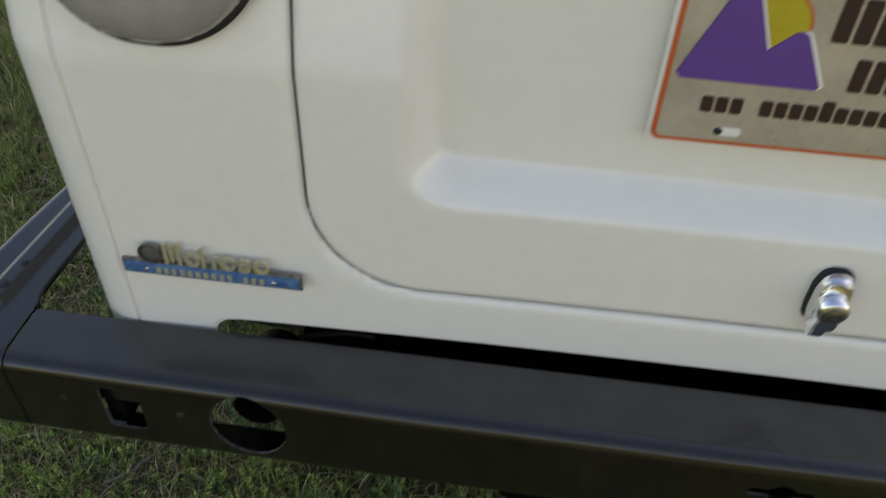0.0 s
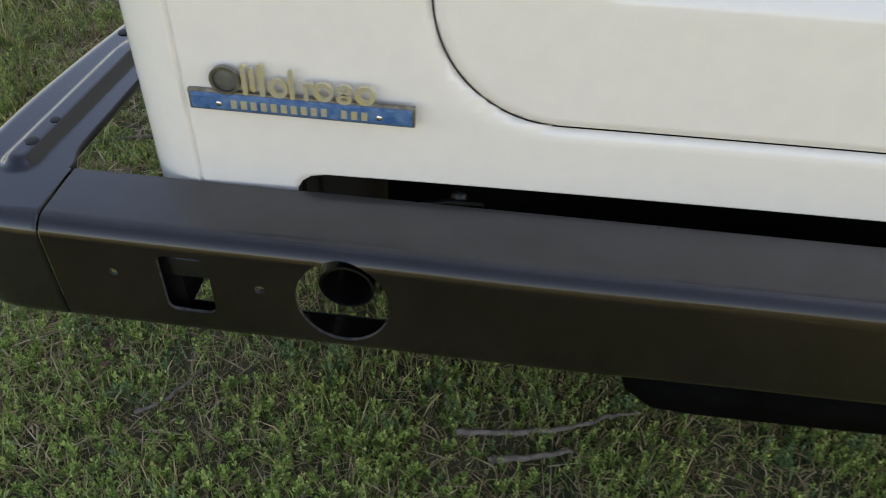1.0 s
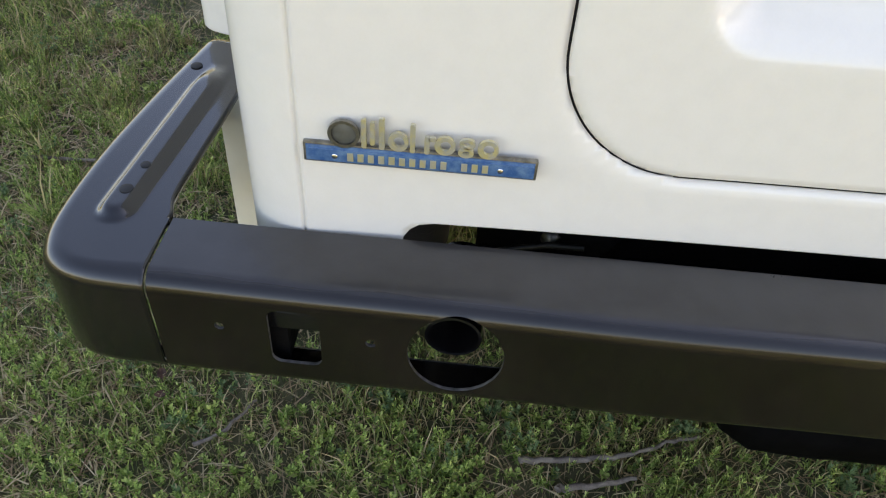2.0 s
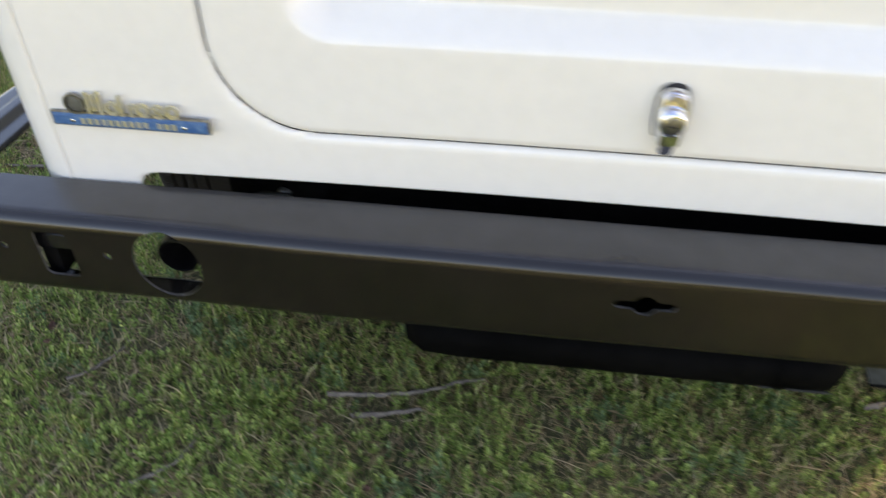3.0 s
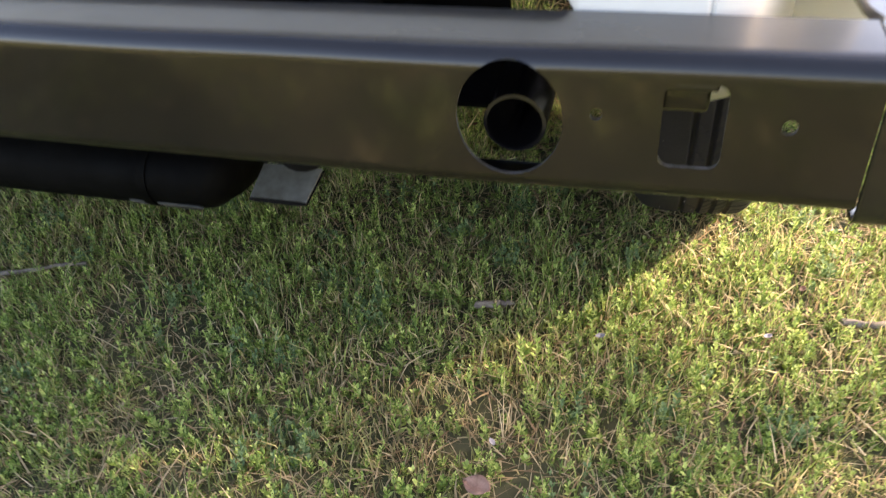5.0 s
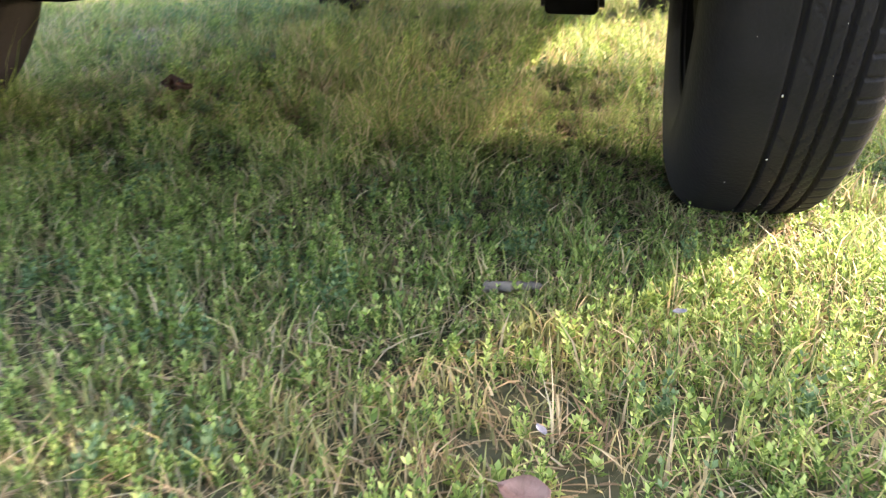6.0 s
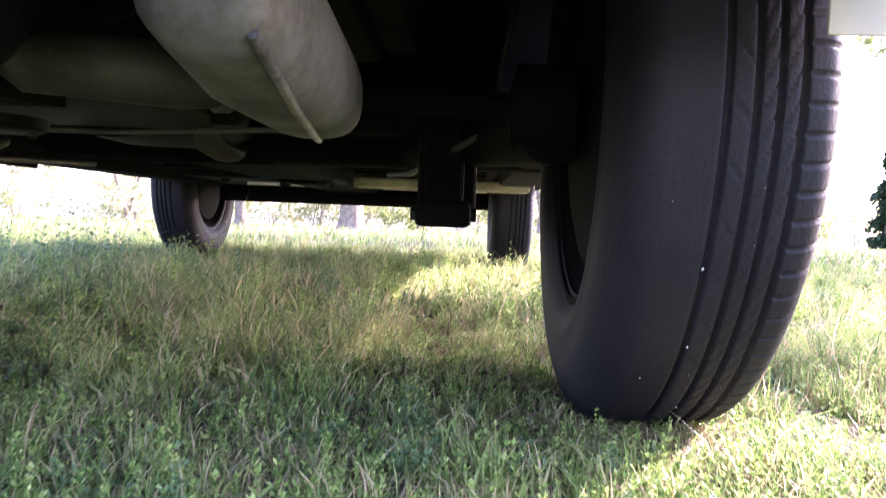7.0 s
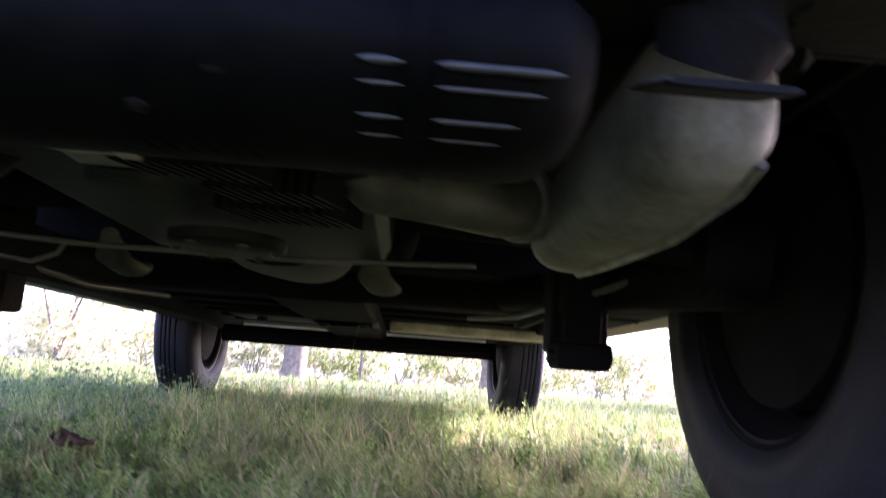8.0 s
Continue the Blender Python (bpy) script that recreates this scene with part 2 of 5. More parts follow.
def rod_bm(points, radii, seg=14, caps=True):
    """A tube of round section along points."""
    bm = bmesh.new()
    pts = [Vector(p) for p in points]
    rings = []
    up = Vector((0.123, 0.31, 0.94)).normalized()
    for i, p in enumerate(pts):
        d = (pts[min(i + 1, len(pts) - 1)] - pts[max(i - 1, 0)]).normalized()
        if abs(d.dot(up)) > 0.95:
            up = Vector((1, 0.1, 0.1)).normalized()
        s = d.cross(up).normalized()
        w = s.cross(d)
        r = radii[i] if hasattr(radii, "__len__") else radii
        rings.append([bm.verts.new(p + (s * math.cos(2 * math.pi * k / seg) + w * math.sin(2 * math.pi * k / seg)) * r) for k in range(seg)])
    for a, b in zip(rings, rings[1:]):
        for k in range(seg):
            bm.faces.new((a[k], a[(k + 1) % seg], b[(k + 1) % seg], b[k]))
    if caps:
        bm.faces.new(rings[0][::-1])
        bm.faces.new(rings[-1])
    return shade(bm, 50)


def tube_bm(a, b, r, wall=0.003, seg=28):
    """An open pipe with a wall."""
    a, b = Vector(a), Vector(b)
    d = (b - a).normalized()
    s = d.cross(Vector((0.1, 0.2, 1)).normalized()).normalized()
    w = s.cross(d)
    bm = bmesh.new()
    rings = []
    for p, q in ((a, r), (b, r), (b, r - wall), (a, r - wall)):
        rings.append([bm.verts.new(p + (s * math.cos(2 * math.pi * k / seg) + w * math.sin(2 * math.pi * k / seg)) * q) for k in range(seg)])
    for i in range(4):
        for k in range(seg):
            bm.faces.new((rings[i][k], rings[i][(k + 1) % seg], rings[(i + 1) % 4][(k + 1) % seg], rings[(i + 1) % 4][k]))
    return shade(bm, 40)


def disc_bm(centre, normal, r, depth, seg=20, bevel=0.3):
    """A round boss with a softened rim that stands out of a surface along normal."""
    n = Vector(normal).normalized()
    s = n.cross(Vector((0.2, 0.1, 1)).normalized()).normalized()
    w = s.cross(n)
    c = Vector(centre)
    bm = bmesh.new()
    rings = []
    for q, h in ((1, 0), (1, depth * (1 - bevel)), (1 - bevel * depth / r, depth)):
        rings.append([bm.verts.new(c + n * h + (s * math.cos(2 * math.pi * k / seg) + w * math.sin(2 * math.pi * k / seg)) * r * q) for k in range(seg)])
    for a, b in zip(rings, rings[1:]):
        for k in range(seg):
            bm.faces.new((a[k], a[(k + 1) % seg], b[(k + 1) % seg], b[k]))
    bm.faces.new(rings[-1])
    bm.faces.new(rings[0][::-1])
    return shade(bm, 60)


def round_box(x, z, cx, cz, hx, hz, r):
    """Signed distance to a rounded box, below zero inside."""
    qx, qz = abs(x - cx) - hx + r, abs(z - cz) - hz + r
    return math.hypot(max(qx, 0), max(qz, 0)) + min(max(qx, qz), 0) - r


def sheet(us, ws, place, keep):
    """A grid over us and ws, laid by place(u, w), with the parts where keep(u, w) is below zero cut away along the true outline."""
    def slope(u, w, h=0.0004):
        return (keep(u + h, w) - keep(u - h, w)) / (2 * h), (keep(u, w + h) - keep(u, w - h)) / (2 * h)
    val = [[keep(u, w) for w in ws] for u in us]
    index, verts, faces = {}, [], []
    def vert(i, j):
        if (i, j) not in index:
            u, w = us[i], ws[j]
            if val[i][j] < 0:
                for _ in range(4):
                    d = keep(u, w)
                    gu, gw = slope(u, w)
                    g = gu * gu + gw * gw + 1e-9
                    u, w = u - d * gu / g, w - d * gw / g
            index[i, j] = len(verts)
            verts.append(place(u, w))
        return index[i, j]
    for i in range(len(us) - 1):
        for j in range(len(ws) - 1):
            if max(val[i][j], val[i + 1][j], val[i + 1][j + 1], val[i][j + 1]) > 0:
                faces.append((vert(i, j), vert(i + 1, j), vert(i + 1, j + 1), vert(i, j + 1)))
    return verts, faces


def solid(ob, thickness, offset=-1.0):
    s = ob.modifiers.new("thickness", "SOLIDIFY")
    s.thickness, s.offset = thickness, offset
    return ob


def spread(*pieces):
    """A rising list of stations from (start, end, step) pieces."""
    out = []
    for a, b, step in pieces:
        n = max(1, round((b - a) / step))
        out += [a + (b - a) * k / n for k in range(n)]
    return out + [pieces[-1][1]]


def ease(a, b, x):
    t = min(1.0, max(0.0, (x - a) / (b - a)))
    return t * t * (3 - 2 * t)


# ---- the car ----
PANEL_Y, LID_BOTTOM, CREASE, LEAN = -0.042, 0.523, 0.734, 0.24
REAR_AXLE, FRONT_AXLE, TYRE_R, TRACK = 0.505, 2.905, 0.325, 0.645
car = new("car")
tagged(car, "cream enamelled open-top utility car parked on grass", "car")


def catmull(pts, n=14):
    p = [pts[0]] + list(pts) + [pts[-1]]
    out = []
    for i in range(1, len(p) - 2):
        a, b, c, d = (np.array(q, float) for q in p[i - 1:i + 3])
        for k in range(n):
            t = k / n
            out.append(0.5 * (2 * b + (c - a) * t + (2 * a - 5 * b + 4 * c - d) * t * t + (3 * b - a - 3 * c + d) * t ** 3))
    return np.array(out + [np.array(pts[-1], float)])


half_plan = [(0.0, PANEL_Y)] + [(0.61 + 0.055 * math.sin(radians(a)), PANEL_Y + 0.055 - 0.055 * math.cos(radians(a))) for a in range(0, 76, 5)]
half_plan += [tuple(q) for q in catmull([(0.6631, -0.0012), (0.681, 0.06), (0.694, 0.115), (0.705, 0.163), (0.714, 0.206), (0.730, 0.230), (0.752, 0.238), (0.772, 0.246), (0.783, 0.268), (0.786, 0.34), (0.786, 0.42)])[1:]]
half_plan += [(0.786, 1.0), (0.786, 3.2)] + [tuple(q) for q in catmull([(0.786, 3.25), (0.77, 3.42), (0.70, 3.52), (0.40, 3.58), (0.0, 3.6)])]
half_plan = np.array(half_plan)
plan_s = np.r_[0, np.cumsum(np.hypot(*np.diff(half_plan, axis=0).T))]
END_U = float(plan_s[-1])


def plan(u):
    a = abs(u)
    x, y = float(np.interp(a, plan_s, half_plan[:, 0])), float(np.interp(a, plan_s, half_plan[:, 1]))
    return math.copysign(x, u), y


def lean(z):
    """How far the upper rear leans forward above the crease."""
    t = z - CREASE
    return 0.0 if t < -0.007 else (LEAN * (t + 0.007) ** 2 / 0.028 if t < 0.007 else LEAN * t)


def lid_gap(x, z):
    return round_box(x, z, 0.006, LID_BOTTOM + 0.24, 0.438, 0.24, 0.097)


def hollow(x):
    """Moves the rear panel a little inwards towards its middle, shaped to fit the camera's view."""
    return 0.012 * max(0.0, 1 - (x / 0.61) ** 2)


def a_rear(u):
    return abs(u) < 0.61


def shell_place(u, z):
    x, y = plan(u)
    back = 1 - ease(0.1, 0.6, y)
    y += hollow(x) if a_rear(u) else 0.0
    y += back * lean(min(z, 1.0))
    if abs(u) < 0.635:
        y += 0.0035 * (1 - ease(0.0009, 0.006, lid_gap(u, z)))
        y += 0.0026 * math.exp(-((abs(u) - (0.626 if u > 0 else 0.611)) / 0.0015) ** 2)
    top = ease(0.88, 1.0, z)
    return x * (1 - 0.03 * top), y, z


def shell_keep(u, z):
    x, y = plan(u)
    a = abs(u)
    low = 0.385 + 0.070 * ease(0.86, 0.885, a) * (1 - ease(1.06, 1.12, a)) - 0.07 * ease(1.06, 1.12, a)
    d = z - low
    if a < 0.62:
        d = min(d, lid_gap(u, z) - 0.0009, round_box(u, z, 0.0, 0.40, 0.535, 0.064, 0.022))
    if a > 0.86:
        for c in (REAR_AXLE, FRONT_AXLE):
            d = min(d, math.hypot(y - c - (0.078 if c == REAR_AXLE else 0.0), z - 0.34) - (0.335 if c == REAR_AXLE else 0.375))
    return d


half_u = spread((0.0, 0.60, 0.009), (0.60, 0.636, 0.001), (0.636, 1.0, 0.009), (1.0, 1.6, 0.03), (1.6, 3.0, 0.09), (3.0, 4.0, 0.03), (4.0, END_U, 0.06))
all_u = [-u for u in half_u[:0:-1]] + half_u
all_z = spread((0.285, 0.51, 0.009), (0.51, 0.56, 0.006), (0.56, 0.71, 0.009), (0.71, 0.76, 0.0035), (0.76, 1.0, 0.02))
body_shell = part("body_shell", smooth_mesh("body_shell", *sheet(all_u, all_z, shell_place, shell_keep), CREAM), parent=car, label="cream enamelled steel body shell with rounded corners")
solid(body_shell, 0.004)


def deck():
    """The closed top of the body and an unseen canvas roof over it, added for its shadow."""
    bm = bmesh.new()
    rings = []
    for z, k in ((0.99, 0.965), (1.05, 0.95), (1.45, 0.90), (1.62, 0.84), (1.68, 0.72)):
        ring = []
        for u in spread((-END_U, END_U, 0.12))[:-1]:
            x, y = plan(u)
            ring.append(bm.verts.new((x * k, 1.75 + (y - 1.75) * (k - 0.02), z)))
        rings.append(ring)
    for a, b in zip(rings, rings[1:]):
        for i in range(len(a)):
            bm.faces.new((a[i], a[(i + 1) % len(a)], b[(i + 1) % len(a)], b[i]))
    bm.faces.new(rings[-1])
    return shade(bm)


part("unseen_roof", deck(), CANVAS, car, "unseen dark canvas roof added for its shadow")


def wall_slope(t):
    """A flat slope from 0 to 1 with short rounded ends."""
    t = min(1.0, max(0.0, t))
    return 0.75 * t + 0.25 * t * t * (3 - 2 * t)


def lid_place(x, z):
    y = PANEL_Y + lean(z) + hollow(x)
    inside = wall_slope(-round_box(x, z, 0.0, 0.826, 0.354, 0.203, 0.045) / 0.030)
    y = y * (1 - inside) + (-0.002) * inside
    return x, y + 0.003 * (1 - ease(0.0009, 0.005, -lid_gap(x, z))), z


lid_x = spread((-0.445, -0.28, 0.004), (-0.28, 0.28, 0.012), (0.28, 0.456, 0.004))
lid_z = spread((0.52, 0.70, 0.004), (0.70, 0.76, 0.0035), (0.76, 1.02, 0.015))
engine_lid = part("engine_lid", smooth_mesh("engine_lid", *sheet(lid_x, lid_z, lid_place, lambda x, z: -lid_gap(x, z) - 0.0009), CREAM), parent=car, label="cream engine lid with pressed plate recess")
solid(engine_lid, 0.006)
# dark sheet added behind the lid so that its gap reads as shade
part("lid_gap_backing", box_bm((-0.47, 0.03, 0.50), (0.47, 0.05, 1.0), 0.004), GASKET, engine_lid)


def gap_strip_place(x, z):
    return x, PANEL_Y + lean(z) + hollow(x) + 0.0085, z


# dark strip set in the shut gap: its shade put into the colour
solid(part("lid_gap_strip", smooth_mesh("lid_gap_strip", *sheet(lid_x, lid_z, gap_strip_place, lambda x, z: 0.005 - abs(lid_gap(x, z))), GASKET), parent=engine_lid), 0.003)


# chrome latch on the lid
def latch_base(grow=1.0, layers=((-0.0340, 1.0), (-0.0460, 0.97), (-0.0540, 0.80))):
    bm = bmesh.new()
    outline = [(-0.0155, 0.558), (0.0155, 0.558), (0.0175, 0.574), (0.0175, 0.598), (0.0135, 0.611), (0.006, 0.616), (-0.006, 0.616), (-0.0135, 0.611), (-0.0175, 0.598), (-0.0175, 0.574)]
    rings = []
    for y, k in layers:
        k *= grow
        rings.append([bm.verts.new((x * k, y, 0.595 + (z - 0.595) * k)) for x, z in outline])
    for a, b in zip(rings, rings[1:]):
        for i in range(len(a)):
            bm.faces.new((a[i], a[(i + 1) % len(a)], b[(i + 1) % len(a)], b[i]))
    bm.faces.new(rings[-1])
    bmesh.ops.bevel(bm, geom=bm.edges[:], offset=0.0015, segments=2, affect="EDGES")
    return shade(bm)


def latch_lever():
    bm = bmesh.new()
    rings = []
    for z, w, y0, y1 in ((0.584, 0.0150, -0.0480, -0.0580), (0.570, 0.0150, -0.0460, -0.0660), (0.554, 0.0145, -0.0440, -0.0610), (0.552, 0.0100, -0.0440, -0.0570), (0.538, 0.0088, -0.0420, -0.0500)):
        rings.append([bm.verts.new(q) for q in ((-w, y0, z), (w, y0, z), (w * 0.7, y1, z), (-w * 0.7, y1, z))])
    for a, b in zip(rings, rings[1:]):
        for i in range(4):
            bm.faces.new((a[i], a[(i + 1) % 4], b[(i + 1) % 4], b[i]))
    bm.faces.new(rings[0][::-1])
    bm.faces.new(rings[-1])
    bmesh.ops.bevel(bm, geom=bm.edges[:], offset=0.0012, segments=2, affect="EDGES")
    return shade(bm)


# one black rim holds the gasket and the plate's painted shadow
part("latch_gasket", latch_base(1.06, ((-0.028, 1.0), (-0.0385, 1.0), (-0.0400, 0.97))), GASKET, engine_lid, "black rim for the latch gasket and its shadow")
part("latch_plate", latch_base(), CHROME, engine_lid, "bevelled chrome latch plate")
part("latch_lever", latch_lever(), CHROME, engine_lid, "tapered chrome latch lever")
part("lock_knob", disc_bm((-0.001, -0.0480, 0.586), (0, -1, -0.12), 0.0150, 0.024, 32, 0.10), CHROME, engine_lid, "round chrome lock barrel")
part("lock_face", disc_bm((-0.001, -0.0715, 0.5832), (0, -1, -0.12), 0.0105, 0.0012, 28), SCREW, engine_lid, "worn lock face")
part("lock_keyway", box_bm((-0.005, -0.0738, 0.5820), (0.003, -0.0722, 0.5836), 0.0003, 1), GASKET, engine_lid)


for ob in engine_lid.children:
    if ob.name.startswith(("latch", "lock")):
        for v in ob.data.vertices:
            v.co = (v.co.x * 0.84 + 0.003, -0.031 + (v.co.y + 0.031) * 0.62, 0.534 + (v.co.z - 0.538) * 0.87)


# plate in the recess
def plate_part(name, outline, y, depth, material, label="", bevel=0.0006):
    bm = bmesh.new()
    front = [bm.verts.new((x, y - depth, z)) for x, z in outline]
    back = [bm.verts.new((x, y, z)) for x, z in outline]
    n = len(outline)
    bm.faces.new(front)
    bm.faces.new(back[::-1])
    for i in range(n):
        bm.faces.new((front[i], back[i], back[(i + 1) % n], front[(i + 1) % n]))
    if bevel:
        bmesh.ops.recalc_face_normals(bm, faces=bm.faces)
        bmesh.ops.bevel(bm, geom=[e for e in bm.edges if all(v.co.y < y - depth * 0.5 for v in e.verts)], offset=min(bevel, depth * 0.45), segments=2, affect="EDGES")
    return part(name, shade(bm), material, licence_plate, label)


def rounded(x0, x1, z0, z1, r, n=6):
    out = []
    for cx, cz, a0 in ((x1 - r, z1 - r, 0), (x0 + r, z1 - r, 90), (x0 + r, z0 + r, 180), (x1 - r, z0 + r, 270)):
        out += [(cx + r * math.cos(radians(a0 + 90 * k / n)), cz + r * math.sin(radians(a0 + 90 * k / n))) for k in range(n + 1)]
    return out


PX, PZ = -0.170, 0.693
licence_plate = part("licence_plate", box_bm((PX, -0.013, PZ), (PX + 0.305, -0.009, PZ + 0.152), 0.0018), CREAM, car, "silver dealer plate with orange border and purple mountain")
plate_part("border", rounded(PX + 0.003, PX + 0.302, PZ + 0.003, PZ + 0.149, 0.007), -0.013, 0.0016, ORANGE, "orange raised plate border")
plate_part("plate_face", rounded(PX + 0.0065, PX + 0.2985, PZ + 0.0065, PZ + 0.1455, 0.005), -0.0146, 0.0006, PLATE, "brushed silver plate face")
sun_disc = [(PX + 0.062 + 0.026 * math.cos(radians(a)), PZ + 0.098 + 0.026 * math.sin(radians(a))) for a in range(0, 360, 12)]
plate_part("sun_rim", [(PX + 0.062 + (x - PX - 0.062) * 1.08, PZ + 0.098 + (z - PZ - 0.098) * 1.08) for x, z in sun_disc], -0.0152, 0.0004, ORANGE)
plate_part("sun_emblem", sun_disc, -0.0156, 0.0004, YELLOW, "yellow half-hidden sun shape")
hill = [(0.010, 0.060), (0.013, 0.056), (0.106, 0.055), (0.108, 0.058), (0.090, 0.094), (0.086, 0.097), (0.081, 0.096), (0.066, 0.082), (0.048, 0.128), (0.043, 0.132), (0.038, 0.128)]
plate_part("mountain_edge", [(PX + x + 0.0016 + 0.001 * (x > 0.07), PZ + z + 0.0006) for x, z in hill[::-1]], -0.0158, 0.0004, CREAM, "white edge behind the mountain", bevel=0)
plate_part("mountain_emblem", [(PX + x, PZ + z) for x, z in hill[::-1]], -0.0160, 0.0008, PURPLE, "purple mountain shape")
bars = [(0.104 + 0.0136 * k, 0.091, 0.0108, 0.031 + 0.003 * (k in (0, 7))) for k in range(14) if k != 6]
bars += [(0.127 + 0.0124 * k, 0.056 + 0.010 * (k in (3, 7)), 0.0094, 0.0045 if k in (3, 7) else 0.0245) for k in range(12)]
bars += [(0.033 + 0.0104 * k, 0.0305, 0.0082, 0.0125 + 0.004 * (k in (8, 13, 17))) for k in range(25) if k not in (3, 21)]
for x, z, w, h in bars:
    plate_part("print_bar", rounded(PX + x, PX + x + w, PZ + z, PZ + z + h, 0.0015, 2), -0.0152, 0.0009, BROWN, bevel=0)
plate_part("fixing_slot", rounded(PX + 0.048, PX + 0.067, PZ + 0.0115, PZ + 0.0185, 0.0033), -0.0152, 0.0003, CREAM, bevel=0)
# thin black disc stands for the hole's darkness
part("bolt_hole_disc", disc_bm((PX + 0.0505, -0.0152, PZ + 0.015), (0, -1, 0), 0.0032, 0.0009, 16), GASKET, licence_plate)


# tail lights
def tail_light(side):
    cx, cz = 0.531 * side, 0.862
    f = lambda x, z: round_box(x, z, cx, cz, 0.085, 0.108, 0.080)
    def bezel(x, z):
        return x, PANEL_Y + lean(z) - 0.010 * ease(0.0, 0.006, -f(x, z) + 0.008) + 0.002, z
    def glass(x, z):
        d = -f(x, z)
        return x, PANEL_Y + lean(z) - 0.006 - 0.024 * math.sqrt(max(0.0, 1 - (1 - min(1, d / 0.04)) ** 2)) - 0.0007 * math.sin(z * 1300), z
    xs = spread((cx - 0.10, cx + 0.10, 0.004))
    zs = spread((0.75, 0.985, 0.0025))
    light = part("tail_light", smooth_mesh("tail_light", *sheet(xs, zs, bezel, lambda x, z: 0.004 - f(x, z)), GASKET), parent=car, label="rounded tail light with dark rubber rim")
    solid(light, 0.004)
    lens = part("lens", smooth_mesh("lens", *sheet(xs, zs, glass, lambda x, z: -f(x, z)), LENS), parent=light, label="smoky clear ribbed lens")
    solid(lens, 0.003)


tail_light(-1)
tail_light(1)


# dealer badge
BADGE_RISE = 0.004
badge = part("dealer_badge", box_bm((-0.606, -0.0460, 0.5160), (-0.440, -0.0415, 0.5325), 0.0012), SCREW, car, "worn gold and blue metal dealer badge")
part("enamel_strip", box_bm((-0.6040, -0.0466, 0.5175), (-0.4420, -0.0452, 0.5310), 0.0004), BLUE, badge, "chipped blue enamel strip")
part("strip_ridge", box_bm((-0.6030, -0.0472, 0.5278), (-0.4430, -0.0460, 0.5287), 0.0003, 1), BLUE, badge)


def emblem(name, shape, hole=None, rise=0.0026, material=None):
    """A raised plain shape on the badge, solid or with a hole of the same number of corners."""
    bm = bmesh.new()
    y0, y1 = -0.0440, -0.0440 - rise
    n = len(shape)
    rings = [[bm.verts.new((x, y, z)) for x, z in shape] for y in (y0, y1)]
    if hole:
        rings += [[bm.verts.new((x, y, z)) for x, z in hole] for y in (y1, y0)]
    for a, b in zip(rings, rings[1:]):
        for k in range(n):
            bm.faces.new((a[k], a[(k + 1) % n], b[(k + 1) % n], b[k]))
    if not hole:
        bm.faces.new(rings[1])
    return part(name, shade(bm), material or GOLD, badge)


def oval(cx, cz, rx, rz, n=20):
    return [(cx + rx * math.cos(2 * math.pi * k / n), cz + rz * math.sin(2 * math.pi * k / n)) for k in range(n)]


# plain rings and bars in the badge's row of raised shapes
emblem("roundel_ring", oval(-0.5765, 0.5420, 0.0112, 0.0112, 28), oval(-0.5765, 0.5420, 0.0088, 0.0088, 28), 0.0034, SCREW)
part("roundel_field", disc_bm((-0.5765, -0.0445, 0.5420), (0, -1, 0), 0.0088, 0.0012, 28), ALUMINISED, badge, "plain worn round emblem")
for x, low, high, w in ((-0.5625, 0.5315, 0.5555, 0.0036), (-0.5565, 0.5345, 0.5535, 0.0034), (-0.5500, 0.5315, 0.5570, 0.0040), (-0.5285, 0.5310, 0.5545, 0.0036), (-0.5185, 0.5310, 0.5455, 0.0036)):
    emblem("raised_bar", rounded(x - w / 2, x + w / 2, low, high, 0.0014, 3))
for x, rx, rz in ((-0.5385, 0.0072, 0.0078), (-0.5060, 0.0074, 0.0076), (-0.4760, 0.0074, 0.0076)):
    emblem("raised_ring", oval(x, 0.5390, rx, rz), oval(x + 0.0004, 0.5392, rx * 0.52, rz * 0.55))
for dz in (0.0, 0.0072):
    emblem("raised_ring", oval(-0.4912 + 0.0006 * (dz > 0), 0.5350 + dz, 0.0056, 0.0042), oval(-0.4912, 0.5350 + dz, 0.0026, 0.0016))
emblem("raised_bar", rounded(-0.5175, -0.5125, 0.5420, 0.5455, 0.0014, 3))
for k in range(14):
    if k != 10:
        part("small_bar", box_bm((-0.5745 + k * 0.00735, -0.0475, 0.5195), (-0.5702 + k * 0.00735, -0.0464, 0.5262), 0.0002, 1), GOLD, badge)
for x in (-0.5835, -0.4660):
    part("badge_screw", disc_bm((x, -0.0464, 0.5225), (0, -1, 0), 0.0022, 0.0010, 14), CHROME, badge)


badge.location.z = BADGE_RISE


# ---- rear bumper ----
TOP_Z, LOW_Z, FACE_Y, BACK_Y = 0.451, 0.345, -0.112, -0.0445
section = [(BACK_Y, 0.434), (BACK_Y, TOP_Z)] + [(FACE_Y + 0.016 - 0.016 * math.sin(radians(a)), TOP_Z - 0.016 + 0.016 * math.cos(radians(a))) for a in range(0, 91, 10)]
section += [(FACE_Y + 0.012 - 0.012 * math.cos(radians(a)), LOW_Z + 0.012 - 0.012 * math.sin(radians(a))) for a in range(0, 91, 15)] + [(-0.088, LOW_Z), (-0.077, LOW_Z), (-0.076, 0.347)]
section = np.array(section)
section_s = np.r_[0, np.cumsum(np.hypot(*np.diff(section, axis=0).T))]


